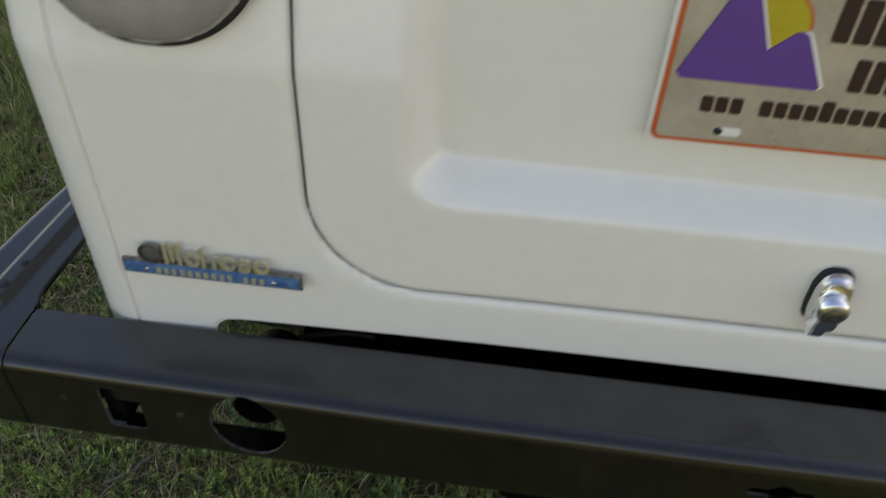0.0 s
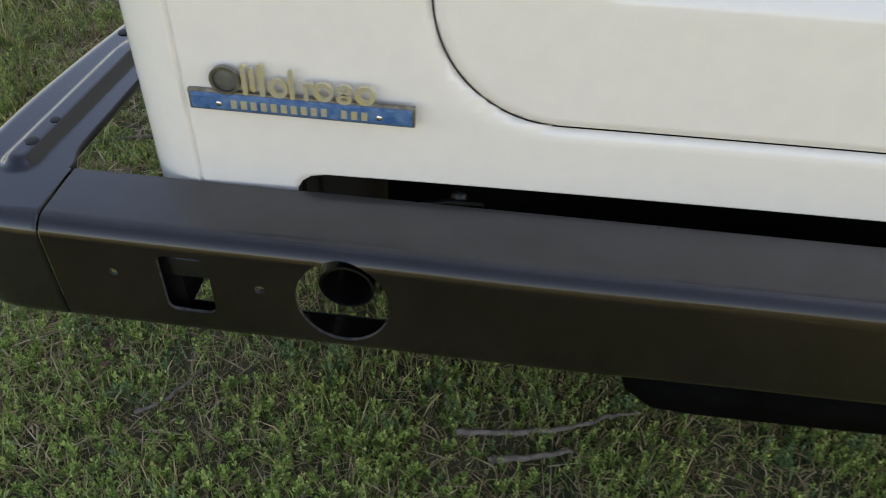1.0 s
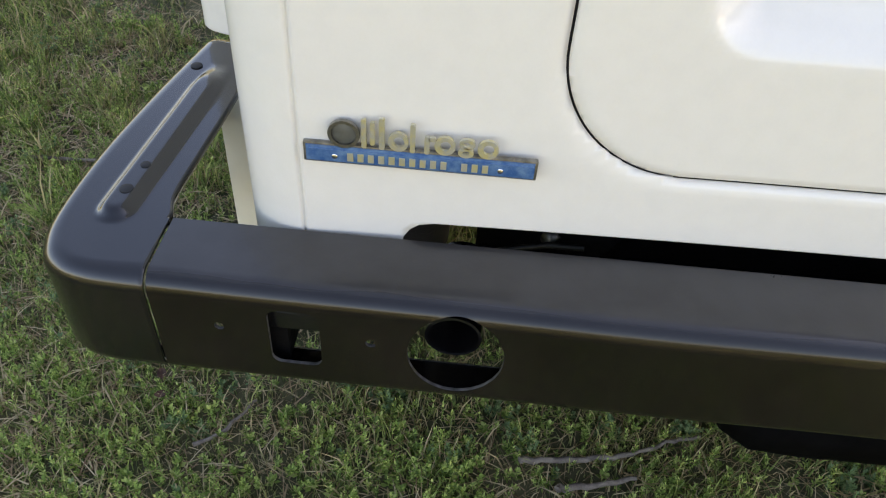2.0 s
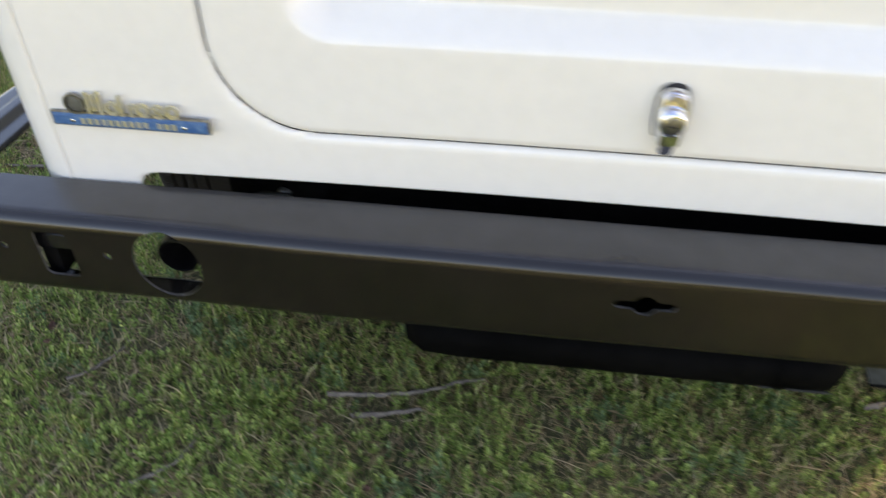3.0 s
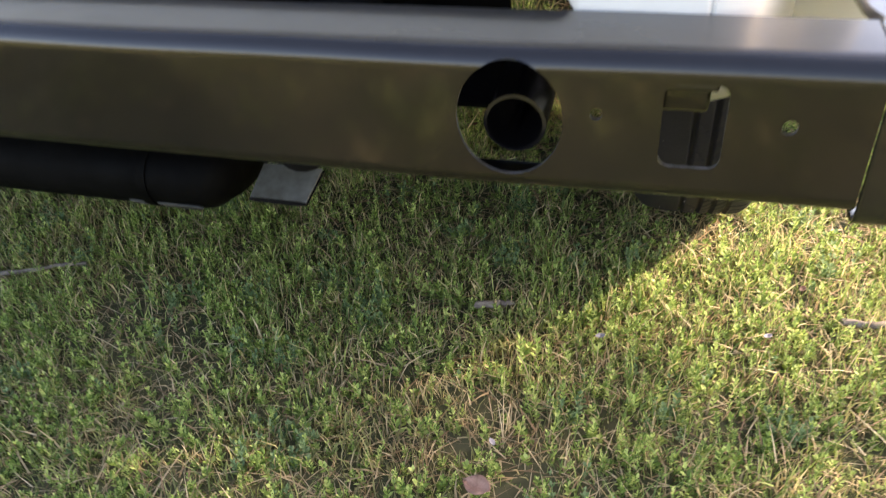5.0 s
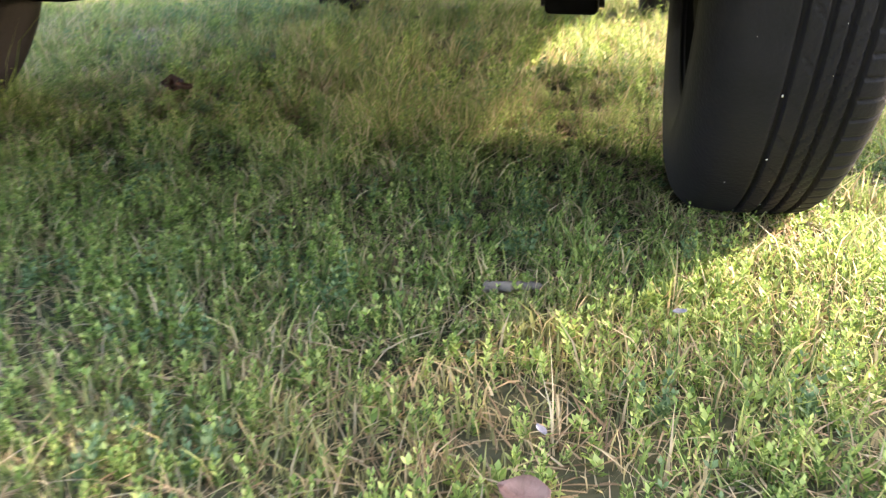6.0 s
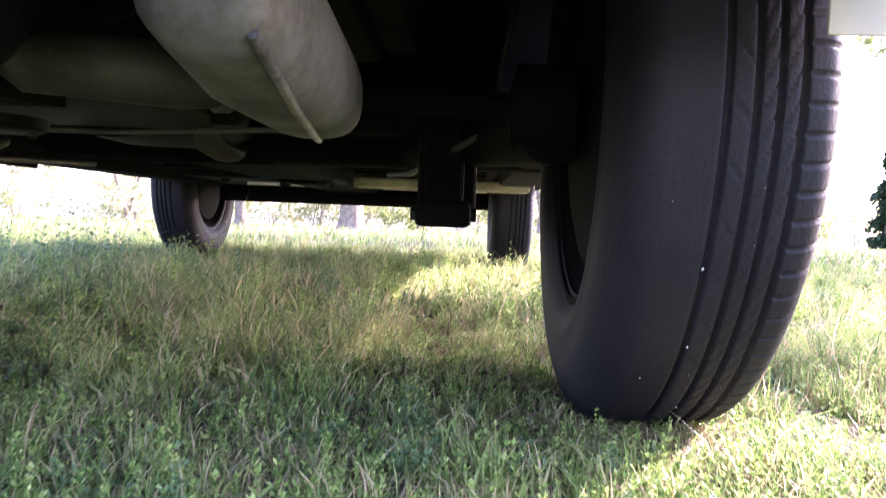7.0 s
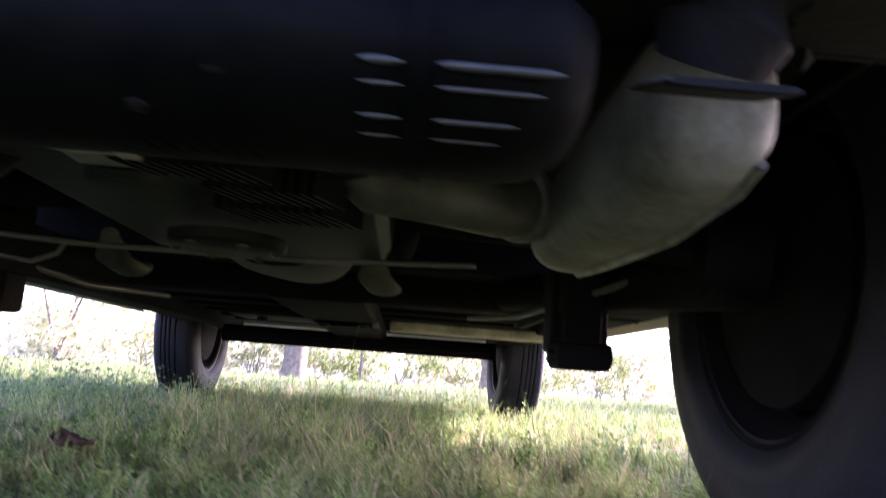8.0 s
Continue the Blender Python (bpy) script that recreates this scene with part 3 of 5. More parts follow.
def bumper_place(x, s):
    y, z = float(np.interp(s, section_s, section[:, 0])), float(np.interp(s, section_s, section[:, 1]))
    bow = -0.006 * (1 - (x / 0.73) ** 2) * (0.2 + 0.8 * ease(BACK_Y, FACE_Y, y))
    sag = 0.0006 * math.sin(x * 9 + 1) + 0.0004 * math.sin(x * 23)
    return x, y + bow, z + sag * ease(BACK_Y, FACE_Y, y)


BUMPER_HOLES = ((-0.664, 0.408, 0.0040), (-0.549, 0.406, 0.0042), (0.678, 0.406, 0.0050), (0.560, 0.408, 0.0042))


def bumper_keep(x, s):
    z = float(np.interp(s, section_s, section[:, 1]))
    y = float(np.interp(s, section_s, section[:, 0]))
    if y > FACE_Y + 0.007 or z > 0.446:
        return 1.0
    d = 1.0
    for cx in (-0.485, 0.502):
        d = min(d, (math.hypot((x - cx) / 0.0365, (z - 0.401) / 0.0425) - 1) * 0.038)
    for cx in (-0.607, 0.621):
        d = min(d, round_box(x, z, cx, 0.402, 0.0195, 0.0295, 0.008))
    for cx, cz, r in BUMPER_HOLES:
        d = min(d, math.hypot(x - cx, z - cz) - r)
    d = min(d, round_box(x, z, 0.002, 0.408, 0.030, 0.0052, 0.005), math.hypot(x - 0.002, z - 0.408) - 0.0125)
    return d


bumper_x = spread((-0.7138, -0.675, 0.008), (-0.675, -0.43, 0.0025), (-0.43, -0.04, 0.02), (-0.04, 0.04, 0.002), (0.04, 0.45, 0.02), (0.45, 0.69, 0.0025), (0.69, 0.7265, 0.009))
bumper_s = sorted(set([float(v) for v in section_s] + spread((float(section_s[11]), float(section_s[12]), 0.0025))))
bumper = part("rear_bumper", smooth_mesh("rear_bumper", *sheet(bumper_x, bumper_s, bumper_place, bumper_keep), BLACK), parent=car, label="black painted steel channel bumper with cut-outs")
solid(bumper, 0.0028, 1.0)
bumper.data.materials.append(GLINT_EDGE)
bumper.modifiers[-1].material_offset_rim = 1


def crisp(ob, angle=40):
    """Keeps cut and folded edges sharp."""
    m = ob.modifiers.new("crisp_edges", "EDGE_SPLIT")
    m.split_angle = radians(angle)


crisp(bumper)


def bumper_cap(side, drop, seam):
    outer = catmull([(seam, -0.112), (0.762, -0.1105), (0.788, -0.102), (0.804, -0.083), (0.811, -0.045), (0.808, 0.035), (0.795, 0.135), (0.777, 0.236)], 8)
    inner = catmull([(seam, BACK_Y), (seam + 0.0008, -0.0442), (seam + 0.0010, -0.0430), (seam + 0.0006, -0.036), (0.722, -0.012), (0.7185, 0.05), (0.714, 0.13), (0.711, 0.229)], 8)
    verts, faces, cols = [], [], 0
    for o, i in zip(outer, inner):
        way = (i - o) / np.hypot(*(i - o))
        row = [(i[0], i[1], TOP_Z - 0.007)]
        edge = o + way * 0.016
        for k in range(33):
            p = i + (edge - i) * k / 32
            a, b = np.array((0.760, -0.040)), np.array((0.744, 0.150))
            t = min(1, max(0, float((p - a) @ (b - a) / ((b - a) @ (b - a)))))
            d = float(np.hypot(*(p - a - (b - a) * t)))
            row.append((p[0], p[1], TOP_Z + 0.0075 * (1 - ease(0.0065, 0.0165, d))))
        for a in range(15, 91, 15):
            p = o + way * 0.016 * (1 - math.sin(radians(a)))
            row.append((p[0], p[1], TOP_Z - 0.016 + 0.016 * math.cos(radians(a))))
        low = LOW_Z + 0.075 * ease(-0.06, 0.10, float(o[1]))
        for z in (0.5 * (low + TOP_Z), low + 0.012):
            row.append((o[0], o[1], z))
        for a in range(30, 91, 30):
            p = o + way * 0.012 * (1 - math.cos(radians(a)))
            row.append((p[0], p[1], low + 0.012 - 0.012 * math.sin(radians(a))))
        p = o + way * 0.024
        row.append((p[0], p[1], low))
        cols = len(row)
        verts += [(side * x, y, z - drop * ease(TOP_Z, LOW_Z, z)) for x, y, z in row]
    n = len(outer)
    for r in range(n - 1):
        for c in range(cols - 1):
            q = (r * cols + c, (r + 1) * cols + c, (r + 1) * cols + c + 1, r * cols + c + 1)
            faces.append(q if side > 0 else q[::-1])
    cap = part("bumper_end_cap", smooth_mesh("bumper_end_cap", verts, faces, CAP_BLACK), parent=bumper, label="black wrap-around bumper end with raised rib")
    solid(cap, 0.0025, 1.0)
    weighted = cap.modifiers.new("weighted_normals", "WEIGHTED_NORMAL")
    weighted.weight = 80
    # bolt holes are thin black discs, their shade put into the colour
    for x, y, r in ((0.757, -0.024, 0.0055) if side < 0 else (0.764, -0.016, 0.0050), (0.753, 0.008, 0.0042), (0.765, 0.178, 0.0058), (0.722, 0.185, 0.0055)):
        h = TOP_Z + (0.0076 if y < 0.1 else 0.0004)
        part("bolt_hole_disc", disc_bm((side * x, y, h), (0, 0, 1), r, 0.0008, 16), GASKET, bumper)


bumper_cap(-1, 0.0, 0.7165)
bumper_cap(1, 0.010, 0.7280)
for x, z in ((-0.488, 0.389), (0.500, 0.382)):
    part("bumper_tube", tube_bm((x, -0.086, z), (x * 0.995, 0.0, z + 0.002), 0.0228, 0.0026, 36), TUBE_BLACK, bumper, "open black bumper mounting tube")
for x, a, b in ((-0.605, -0.030, 0.034), (0.617, -0.032, 0.014)):
    part("bumper_bracket", box_bm((x + a, -0.084, 0.398), (x + b, 0.02, 0.421), 0.005, 3), BLACK, bumper, "black bumper mounting bracket")
    front, low, high = (-0.104, 0.401, 0.421) if x < 0 else (-0.094, 0.418, 0.424)
    part("bracket_tongue", box_bm((x + a - 0.004, front, low), (x + b + 0.004, -0.078, high), 0.0025, 3), TUBE_BLACK, bumper)
part("bracket_web", box_bm((-0.634, -0.100, 0.360), (-0.616, -0.03, 0.432), 0.002), MATTE_BLACK, bumper)


# ---- wheels ----
def lathe(profile, seg, centre_x=0.0, notch=None):
    verts, faces = [], []
    n = len(profile)
    for k in range(seg):
        a = 2 * math.pi * k / seg
        for j, (w, r) in enumerate(profile):
            q = r - (notch(k, w) if notch and r > 0.28 else 0.0)
            verts.append((w, q * math.cos(a), q * math.sin(a)))
    for k in range(seg):
        for j in range(n - 1):
            faces.append((k * n + j, ((k + 1) % seg) * n + j, ((k + 1) % seg) * n + j + 1, k * n + j + 1))
    return verts, faces


def crown(w):
    return TYRE_R - 0.003 * (w / 0.05) ** 2


tread = []
for g0, g1 in ((-0.052, -0.0125), (-0.0080, 0.0078), (0.0122, 0.0240), (0.0282, 0.0405), (0.0450, 0.0565)):
    tread += [(g0, crown(g0) - 0.0060), (g0 + 0.0007, crown(g0) - 0.0005), (g0 + 0.0018, crown(g0))]
    n = max(2, round((g1 - g0) / 0.003))
    tread += [(g0 + 0.0018 + (g1 - g0 - 0.0036) * k / n, crown(g0 + 0.0018 + (g1 - g0 - 0.0036) * k / n)) for k in range(1, n)]
    tread += [(g1 - 0.0018, crown(g1)), (g1 - 0.0007, crown(g1) - 0.0005), (g1, crown(g1) - 0.0060)]
outer_side = [(0.0590, 0.3205), (0.0640, 0.3180), (0.0700, 0.3130), (0.0750, 0.3050), (0.0783, 0.2950), (0.0803, 0.2800), (0.0818, 0.2620), (0.0805, 0.2430), (0.0818, 0.2380), (0.0780, 0.2220), (0.0700, 0.2070), (0.0640, 0.2000), (0.0620, 0.1930)]
inner_side = [(-0.0560, 0.3195), (-0.0620, 0.3155), (-0.0680, 0.3095), (-0.0735, 0.3010), (-0.0775, 0.2900)] + [(-w, r) for w, r in outer_side[5:]]
tyre_profile = inner_side[::-1] + tread[2:-2] + outer_side


def tread_cuts(k, w):
    """Open notches over the outer shoulder and thin slanted cuts in the ribs."""
    if 0.046 < w < 0.0790:
        return 0.0036 if k % 10 == 0 else 0.0
    if 0.0128 < w < 0.0400:
        return 0.0020 if (k + round(w * 900)) % 10 == 5 else 0.0
    if -0.0070 < w < 0.0070:
        return 0.0016 if (k - round(w * 600)) % 20 == 3 else 0.0
    return 0.0


tyre_mesh = smooth_mesh("tyre", *lathe(tyre_profile, 960, notch=tread_cuts), RUBBER)
rim_profile = [(-0.078, 0.197), (-0.079, 0.205), (-0.076, 0.206), (-0.073, 0.196), (-0.055, 0.190), (-0.045, 0.172), (0.045, 0.172), (0.055, 0.190), (0.073, 0.196), (0.076, 0.206), (0.079, 0.205), (0.078, 0.197)]
rim_profile = [(w * 0.86, r) for w, r in rim_profile]
rim_mesh = smooth_mesh("rim", *lathe(rim_profile, 64), RIM)


def wheel_disc_mesh():
    def place(a, r):
        w = 0.034 - 0.03 * ease(0.08, 0.135, r) + 0.028 * ease(0.135, 0.172, r)
        return w, r * math.cos(a), r * math.sin(a)
    def keep(a, r):
        step = 2 * math.pi / 10
        near = (a + step / 2) % step - step / 2
        return math.hypot(near * r / 0.018, (r - 0.142) / 0.013) * 0.013 - 0.013
    verts, faces = sheet([2 * math.pi * k / 160 for k in range(161)], spread((0.0, 0.12, 0.02), (0.12, 0.162, 0.003), (0.162, 0.173, 0.006)), place, keep)
    return smooth_mesh("wheel_disc", verts, faces, RIM)


disc_mesh = wheel_disc_mesh()
# rear rims and discs are black copies: shade put into the colour
shaded_rim_mesh, shaded_disc_mesh = rim_mesh.copy(), disc_mesh.copy()
for me in (shaded_rim_mesh, shaded_disc_mesh):
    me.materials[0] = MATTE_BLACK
for x, y, turn in ((-0.588, REAR_AXLE + 0.01, 180), (TRACK, REAR_AXLE, 0), (-TRACK - 0.04, FRONT_AXLE, 180), (TRACK - 0.005, FRONT_AXLE, 0)):
    wheel = part("wheel", tyre_mesh, parent=car, label="worn black road tyre on grey steel wheel")
    wheel.matrix_basis = pose(x, y, TYRE_R - 0.008, 17 * (y + x), 0, turn)
    part("rim", rim_mesh if y > 2 else shaded_rim_mesh, parent=wheel, label="grey steel rim")
    solid(part("wheel_disc", disc_mesh if y > 2 else shaded_disc_mesh, parent=wheel), 0.004)
    part("brake_drum", rod_bm([(-0.062, 0, 0), (-0.052, 0, 0), (-0.006, 0, 0), (-0.002, 0, 0)], [0.12, 0.158, 0.160, 0.150], 32), MATTE_BLACK, wheel)


# pale specks of dried mud on the tread
for k in range(34):
    w, a, r = random.uniform(-0.045, 0.066), radians(random.uniform(195, 300)), random.choice((0.0004, 0.0005, 0.0007, 0.0011))
    out = Vector((0, math.cos(a), math.sin(a)))
    centre = Vector((w, 0, 0)) + out * (crown(w) - 0.0002)
    along = Vector((0, -math.sin(a), math.cos(a)))
    bm = bmesh.new()
    ring = [bm.verts.new(centre + (Vector((1, 0, 0)) * math.cos(q) + along * math.sin(q) * 1.5) * r * random.uniform(0.6, 1.2)) for q in (0, 1.05, 2.1, 3.14, 4.2, 5.24)]
    top = bm.verts.new(centre + out * 0.001)
    for q in range(6):
        bm.faces.new((ring[q], ring[(q + 1) % 6], top))
    part("mud_speck", bm, MUD, car).matrix_basis = pose(TRACK, REAR_AXLE, TYRE_R - 0.008)


# ---- under the car ----
def hull_bm(sections, seg=26, power=3.0):
    """A closed body of squared-round sections (centre, half width, half height) along y."""
    bm = bmesh.new()
    rings = []
    for (cx, cy, cz), hx, hz in sections:
        ring = []
        for k in range(seg):
            a = 2 * math.pi * k / seg
            c, s = math.cos(a), math.sin(a)
            q = (abs(c) ** power + abs(s) ** power) ** (-1 / power)
            ring.append(bm.verts.new((cx + hx * c * q, cy, cz + hz * s * q)))
        rings.append(ring)
    for a, b in zip(rings, rings[1:]):
        for k in range(seg):
            bm.faces.new((a[k], a[(k + 1) % seg], b[(k + 1) % seg], b[k]))
    bm.faces.new(rings[0][::-1])
    bm.faces.new(rings[-1])
    return shade(bm, 45)


def across_bm(sections, seg=30, power=2.0):
    """The same along x."""
    bm = hull_bm([((c[1], c[0], c[2]), hy, hz) for c, hy, hz in sections], seg, power)
    for v in bm.verts:
        v.co = (v.co.y, v.co.x, v.co.z)
    return bm


MUF_X = 0.020
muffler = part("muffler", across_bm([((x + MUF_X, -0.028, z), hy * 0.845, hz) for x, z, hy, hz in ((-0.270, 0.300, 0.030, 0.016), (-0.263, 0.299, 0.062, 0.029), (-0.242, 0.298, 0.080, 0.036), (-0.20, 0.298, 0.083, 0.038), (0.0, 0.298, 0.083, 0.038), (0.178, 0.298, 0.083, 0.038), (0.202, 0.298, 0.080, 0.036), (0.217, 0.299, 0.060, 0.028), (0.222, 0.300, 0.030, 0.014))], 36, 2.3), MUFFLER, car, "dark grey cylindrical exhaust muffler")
for y, z, r, x1 in ((-0.0935, 0.2816, 0.0020, 0.222), (-0.0875, 0.2750, 0.0012, 0.216), (-0.0735, 0.2669, 0.0014, 0.208), (-0.0610, 0.2631, 0.0009, 0.202)):
    for a, b in ((0.146, 0.162), (0.175, x1)):
        part("muffler_rib", rod_bm([(a, y, z), (a + 0.004, y, z), (b - 0.006, y, z), (b, y, z)], [r * 0.4, r, r, r * 0.4], 10), RIB, muffler)
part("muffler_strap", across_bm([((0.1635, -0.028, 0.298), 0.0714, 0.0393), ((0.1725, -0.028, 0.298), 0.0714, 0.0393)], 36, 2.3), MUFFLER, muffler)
# small spots placed on the muffler to fit the camera's view
for a, n, r in (((0.060, -0.068, 0.2648), (0, -0.4, -0.9), 0.0055), ((0.092, -0.088, 0.2775), (0, -0.8, -0.6), 0.0065)):
    part("muffler_spot", disc_bm(a, n, r * 0.8, 0.0010, 5), CAST, muffler, "small dark spot placed on the muffler to fit the view")
for k in range(6):
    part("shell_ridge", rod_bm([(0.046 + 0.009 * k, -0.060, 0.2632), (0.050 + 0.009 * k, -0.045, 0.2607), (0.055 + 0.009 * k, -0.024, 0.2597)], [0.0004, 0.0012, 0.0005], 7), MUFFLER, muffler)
for x in (-0.004, 0.010):
    part("bent_strip", rod_bm([(x - 0.004, 0.006, 0.2640), (x, 0.014, 0.2655), (x + 0.006, 0.028, 0.2690), (x + 0.009, 0.040, 0.2800)], [0.0006, 0.0014, 0.0014, 0.0006], 8), ALUMINISED, muffler, "bent pale tin strip behind the muffler")


def heat_exchanger(side):
    # left box gets near-black metal: its shade is put into the colour
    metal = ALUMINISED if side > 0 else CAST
    box = ((0.004, 0.322, 0.012, 0.326, 0.012), (0.007, 0.322, 0.026, 0.325, 0.028), (0.018, 0.322, 0.035, 0.324, 0.041), (0.05, 0.324, 0.039, 0.324, 0.048), (0.14, 0.322, 0.046, 0.311, 0.043), (0.24, 0.322, 0.047, 0.305, 0.037), (0.30, 0.320, 0.045, 0.304, 0.036), (0.328, 0.320, 0.041, 0.304, 0.035), (0.340, 0.321, 0.030, 0.303, 0.025))
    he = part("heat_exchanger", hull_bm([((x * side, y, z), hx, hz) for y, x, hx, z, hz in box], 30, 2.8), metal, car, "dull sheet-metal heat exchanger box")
    # folded seam along the underside
    seam = []
    for (y, x, hx, z, hz), a in zip(box[2:8], (312, 306, 296, 284, 278, 275)):
        c, d = math.cos(radians(a)), math.sin(radians(a))
        q = 1.02 * (abs(c) ** 2.8 + abs(d) ** 2.8) ** (-1 / 2.8)
        seam.append(((x + hx * c * q) * side, y, z + hz * d * q))
    part("seam_flange", rod_bm(seam, 0.0033, 10), WORN_SEAM if side > 0 else metal, he, "worn bright folded seam")
    part("exhaust_elbow", rod_bm([(0.315 * side, 0.285, 0.308), (0.275 * side, 0.262, 0.312), (0.235 * side, 0.232, 0.304), (0.185 * side, 0.205, 0.304), (0.14 * side, 0.190, 0.304), (0.115 * side, 0.188, 0.322)], [0.026, 0.026, 0.025, 0.024, 0.023, 0.020], 20), STAINED if side > 0 else metal, he, "stained dull exhaust elbow")
    part("elbow_flange", rod_bm([(0.262 * side, 0.255, 0.312), (0.254 * side, 0.249, 0.311)], 0.032, 22), metal, he)
    part("heater_hose", rod_bm([(0.36 * side, 0.06, 0.375), (0.40 * side, 0.08, 0.42), (0.42 * side, 0.13, 0.47), (0.41 * side, 0.22, 0.52)], 0.034, 18), MATTE_BLACK, he)
    if side > 0:
        part("heater_hose", rod_bm([(0.300, -0.034, 0.318), (0.302, -0.042, 0.330), (0.310, -0.044, 0.352), (0.326, -0.030, 0.392), (0.350, 0.010, 0.440)], [0.026, 0.031, 0.031, 0.031, 0.031], 20), MATTE_BLACK, he, "dark ribbed heater hose")
    part("clamp_bolt", disc_bm((0.405 * side, 0.05, 0.385), (side, -1, 0.2), 0.009, 0.012, 12), SCREW, he)


heat_exchanger(1)
heat_exchanger(-1)

# shelf plate placed and tilted to fit the camera's view
shelf = part("tin_shelf", hull_bm([((0.290, -0.082, 0.2895), 0.027, 0.0012), ((0.290, -0.045, 0.3015), 0.029, 0.0012)], 18, 4.0), ALUMINISED, car, "dull metal shelf plate under the bumper")
# added black sheet: shade of the underside put into its colour
part("shelf_underside", hull_bm([((0.290, -0.0835, 0.2885), 0.0270, 0.0018), ((0.290, -0.0815, 0.2885), 0.0280, 0.0022), ((0.290, -0.0790, 0.2885), 0.0280, 0.0012), ((0.290, -0.043, 0.2995), 0.0300, 0.0012)], 18, 4.0), MATTE_BLACK, shelf, "black sheet standing for the shelf plate's shaded underside")

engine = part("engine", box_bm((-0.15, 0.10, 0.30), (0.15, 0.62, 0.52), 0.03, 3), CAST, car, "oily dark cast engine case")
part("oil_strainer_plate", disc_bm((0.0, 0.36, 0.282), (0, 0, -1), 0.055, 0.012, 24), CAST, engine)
for k in range(6):
    a = 2 * math.pi * k / 6
    part("sump_nut", disc_bm((0.046 * math.cos(a), 0.36 + 0.046 * math.sin(a), 0.271), (0, 0, -1), 0.005, 0.005, 6), RIB, engine)
fin = box_bm((-0.0012, -0.055, -0.05), (0.0012, 0.055, 0.05), 0.0004, 1)
fin_mesh = bpy.data.meshes.new("cooling_fin")
fin.to_mesh(fin_mesh)
fin.free()
fin_mesh.materials.append(CAST)
for sx in (-1, 1):
    for cy in (0.20, 0.46):
        for k in range(9):
            f = part("cooling_fin", fin_mesh, parent=engine)
            f.location = (sx * (0.165 + 0.011 * k), cy, 0.415)
    part("cylinder_head", box_bm((sx * 0.30 - 0.05, 0.10, 0.385), (sx * 0.30 + 0.05, 0.58, 0.48), 0.012), MATTE_BLACK, engine)
    part("valve_cover", box_bm((sx * 0.375 - 0.022, 0.12, 0.392), (sx * 0.375 + 0.022, 0.56, 0.47), 0.014, 3), MATTE_BLACK, engine)
    for cy in (0.14, 0.25, 0.40, 0.51):
        part("pushrod_tube", rod_bm([(sx * 0.15, cy, 0.352), (sx * 0.26, cy, 0.385)], 0.009, 12), CAST, engine)
# black sheets added behind the rear slot so that it reads dark
part("slot_blackout", box_bm((-0.475, -0.036, 0.366), (0.470, 0.0445, 0.371), 0.002), MATTE_BLACK, car, "added black sheet that keeps the rear panel slot dark")
part("throttle_rod", rod_bm([(-0.470, 0.010, 0.392), (-0.440, 0.008, 0.404), (-0.415, 0.004, 0.414), (-0.385, 0.0, 0.418)], 0.0028, 10), RIB, car, "thin grey rod in the rear slot")
part("slot_back_sheet", box_bm((-0.475, 0.045, 0.366), (0.470, 0.052, 0.60), 0.002), MATTE_BLACK, car, "added black sheet behind the rear panel slot")
for row_y, row_len, x0, count in ((0.085, 0.040, -0.010, 10), (0.140, 0.045, 0.030, 10), (0.205, 0.060, 0.022, 11)):
    for k in range(count):
        fin = part("sump_fin", box_bm((-0.0013, 0, 0.280), (0.0013, row_len, 0.306), 0.0005, 1), CAST, engine)
        fin.matrix_basis = pose(x0 + 0.0082 * k, row_y, 0, 0, 0, -24 + random.uniform(-2, 2))
part("tin_bracket", box_bm((-0.045, 0.09, 0.286), (-0.005, 0.13, 0.290), 0.001), ALUMINISED, engine, "bent pale tin bracket")
part("tin_tab", box_bm((0.026, -0.002, 0.262), (0.036, 0.012, 0.268), 0.001), TWIG, engine)
part("bracket_foot", hull_bm([((-0.02, 0.13, 0.29), 0.020, 0.006), ((-0.03, 0.16, 0.285), 0.024, 0.006), ((-0.05, 0.19, 0.29), 0.010, 0.005)], 12, 2.4), CAST, engine)
part("crank_pulley", rod_bm([(0, 0.055, 0.43), (0, 0.075, 0.43), (0, 0.08, 0.43), (0, 0.10, 0.43)], [0.075, 0.075, 0.068, 0.075], 32), PIPE_BLACK, engine)

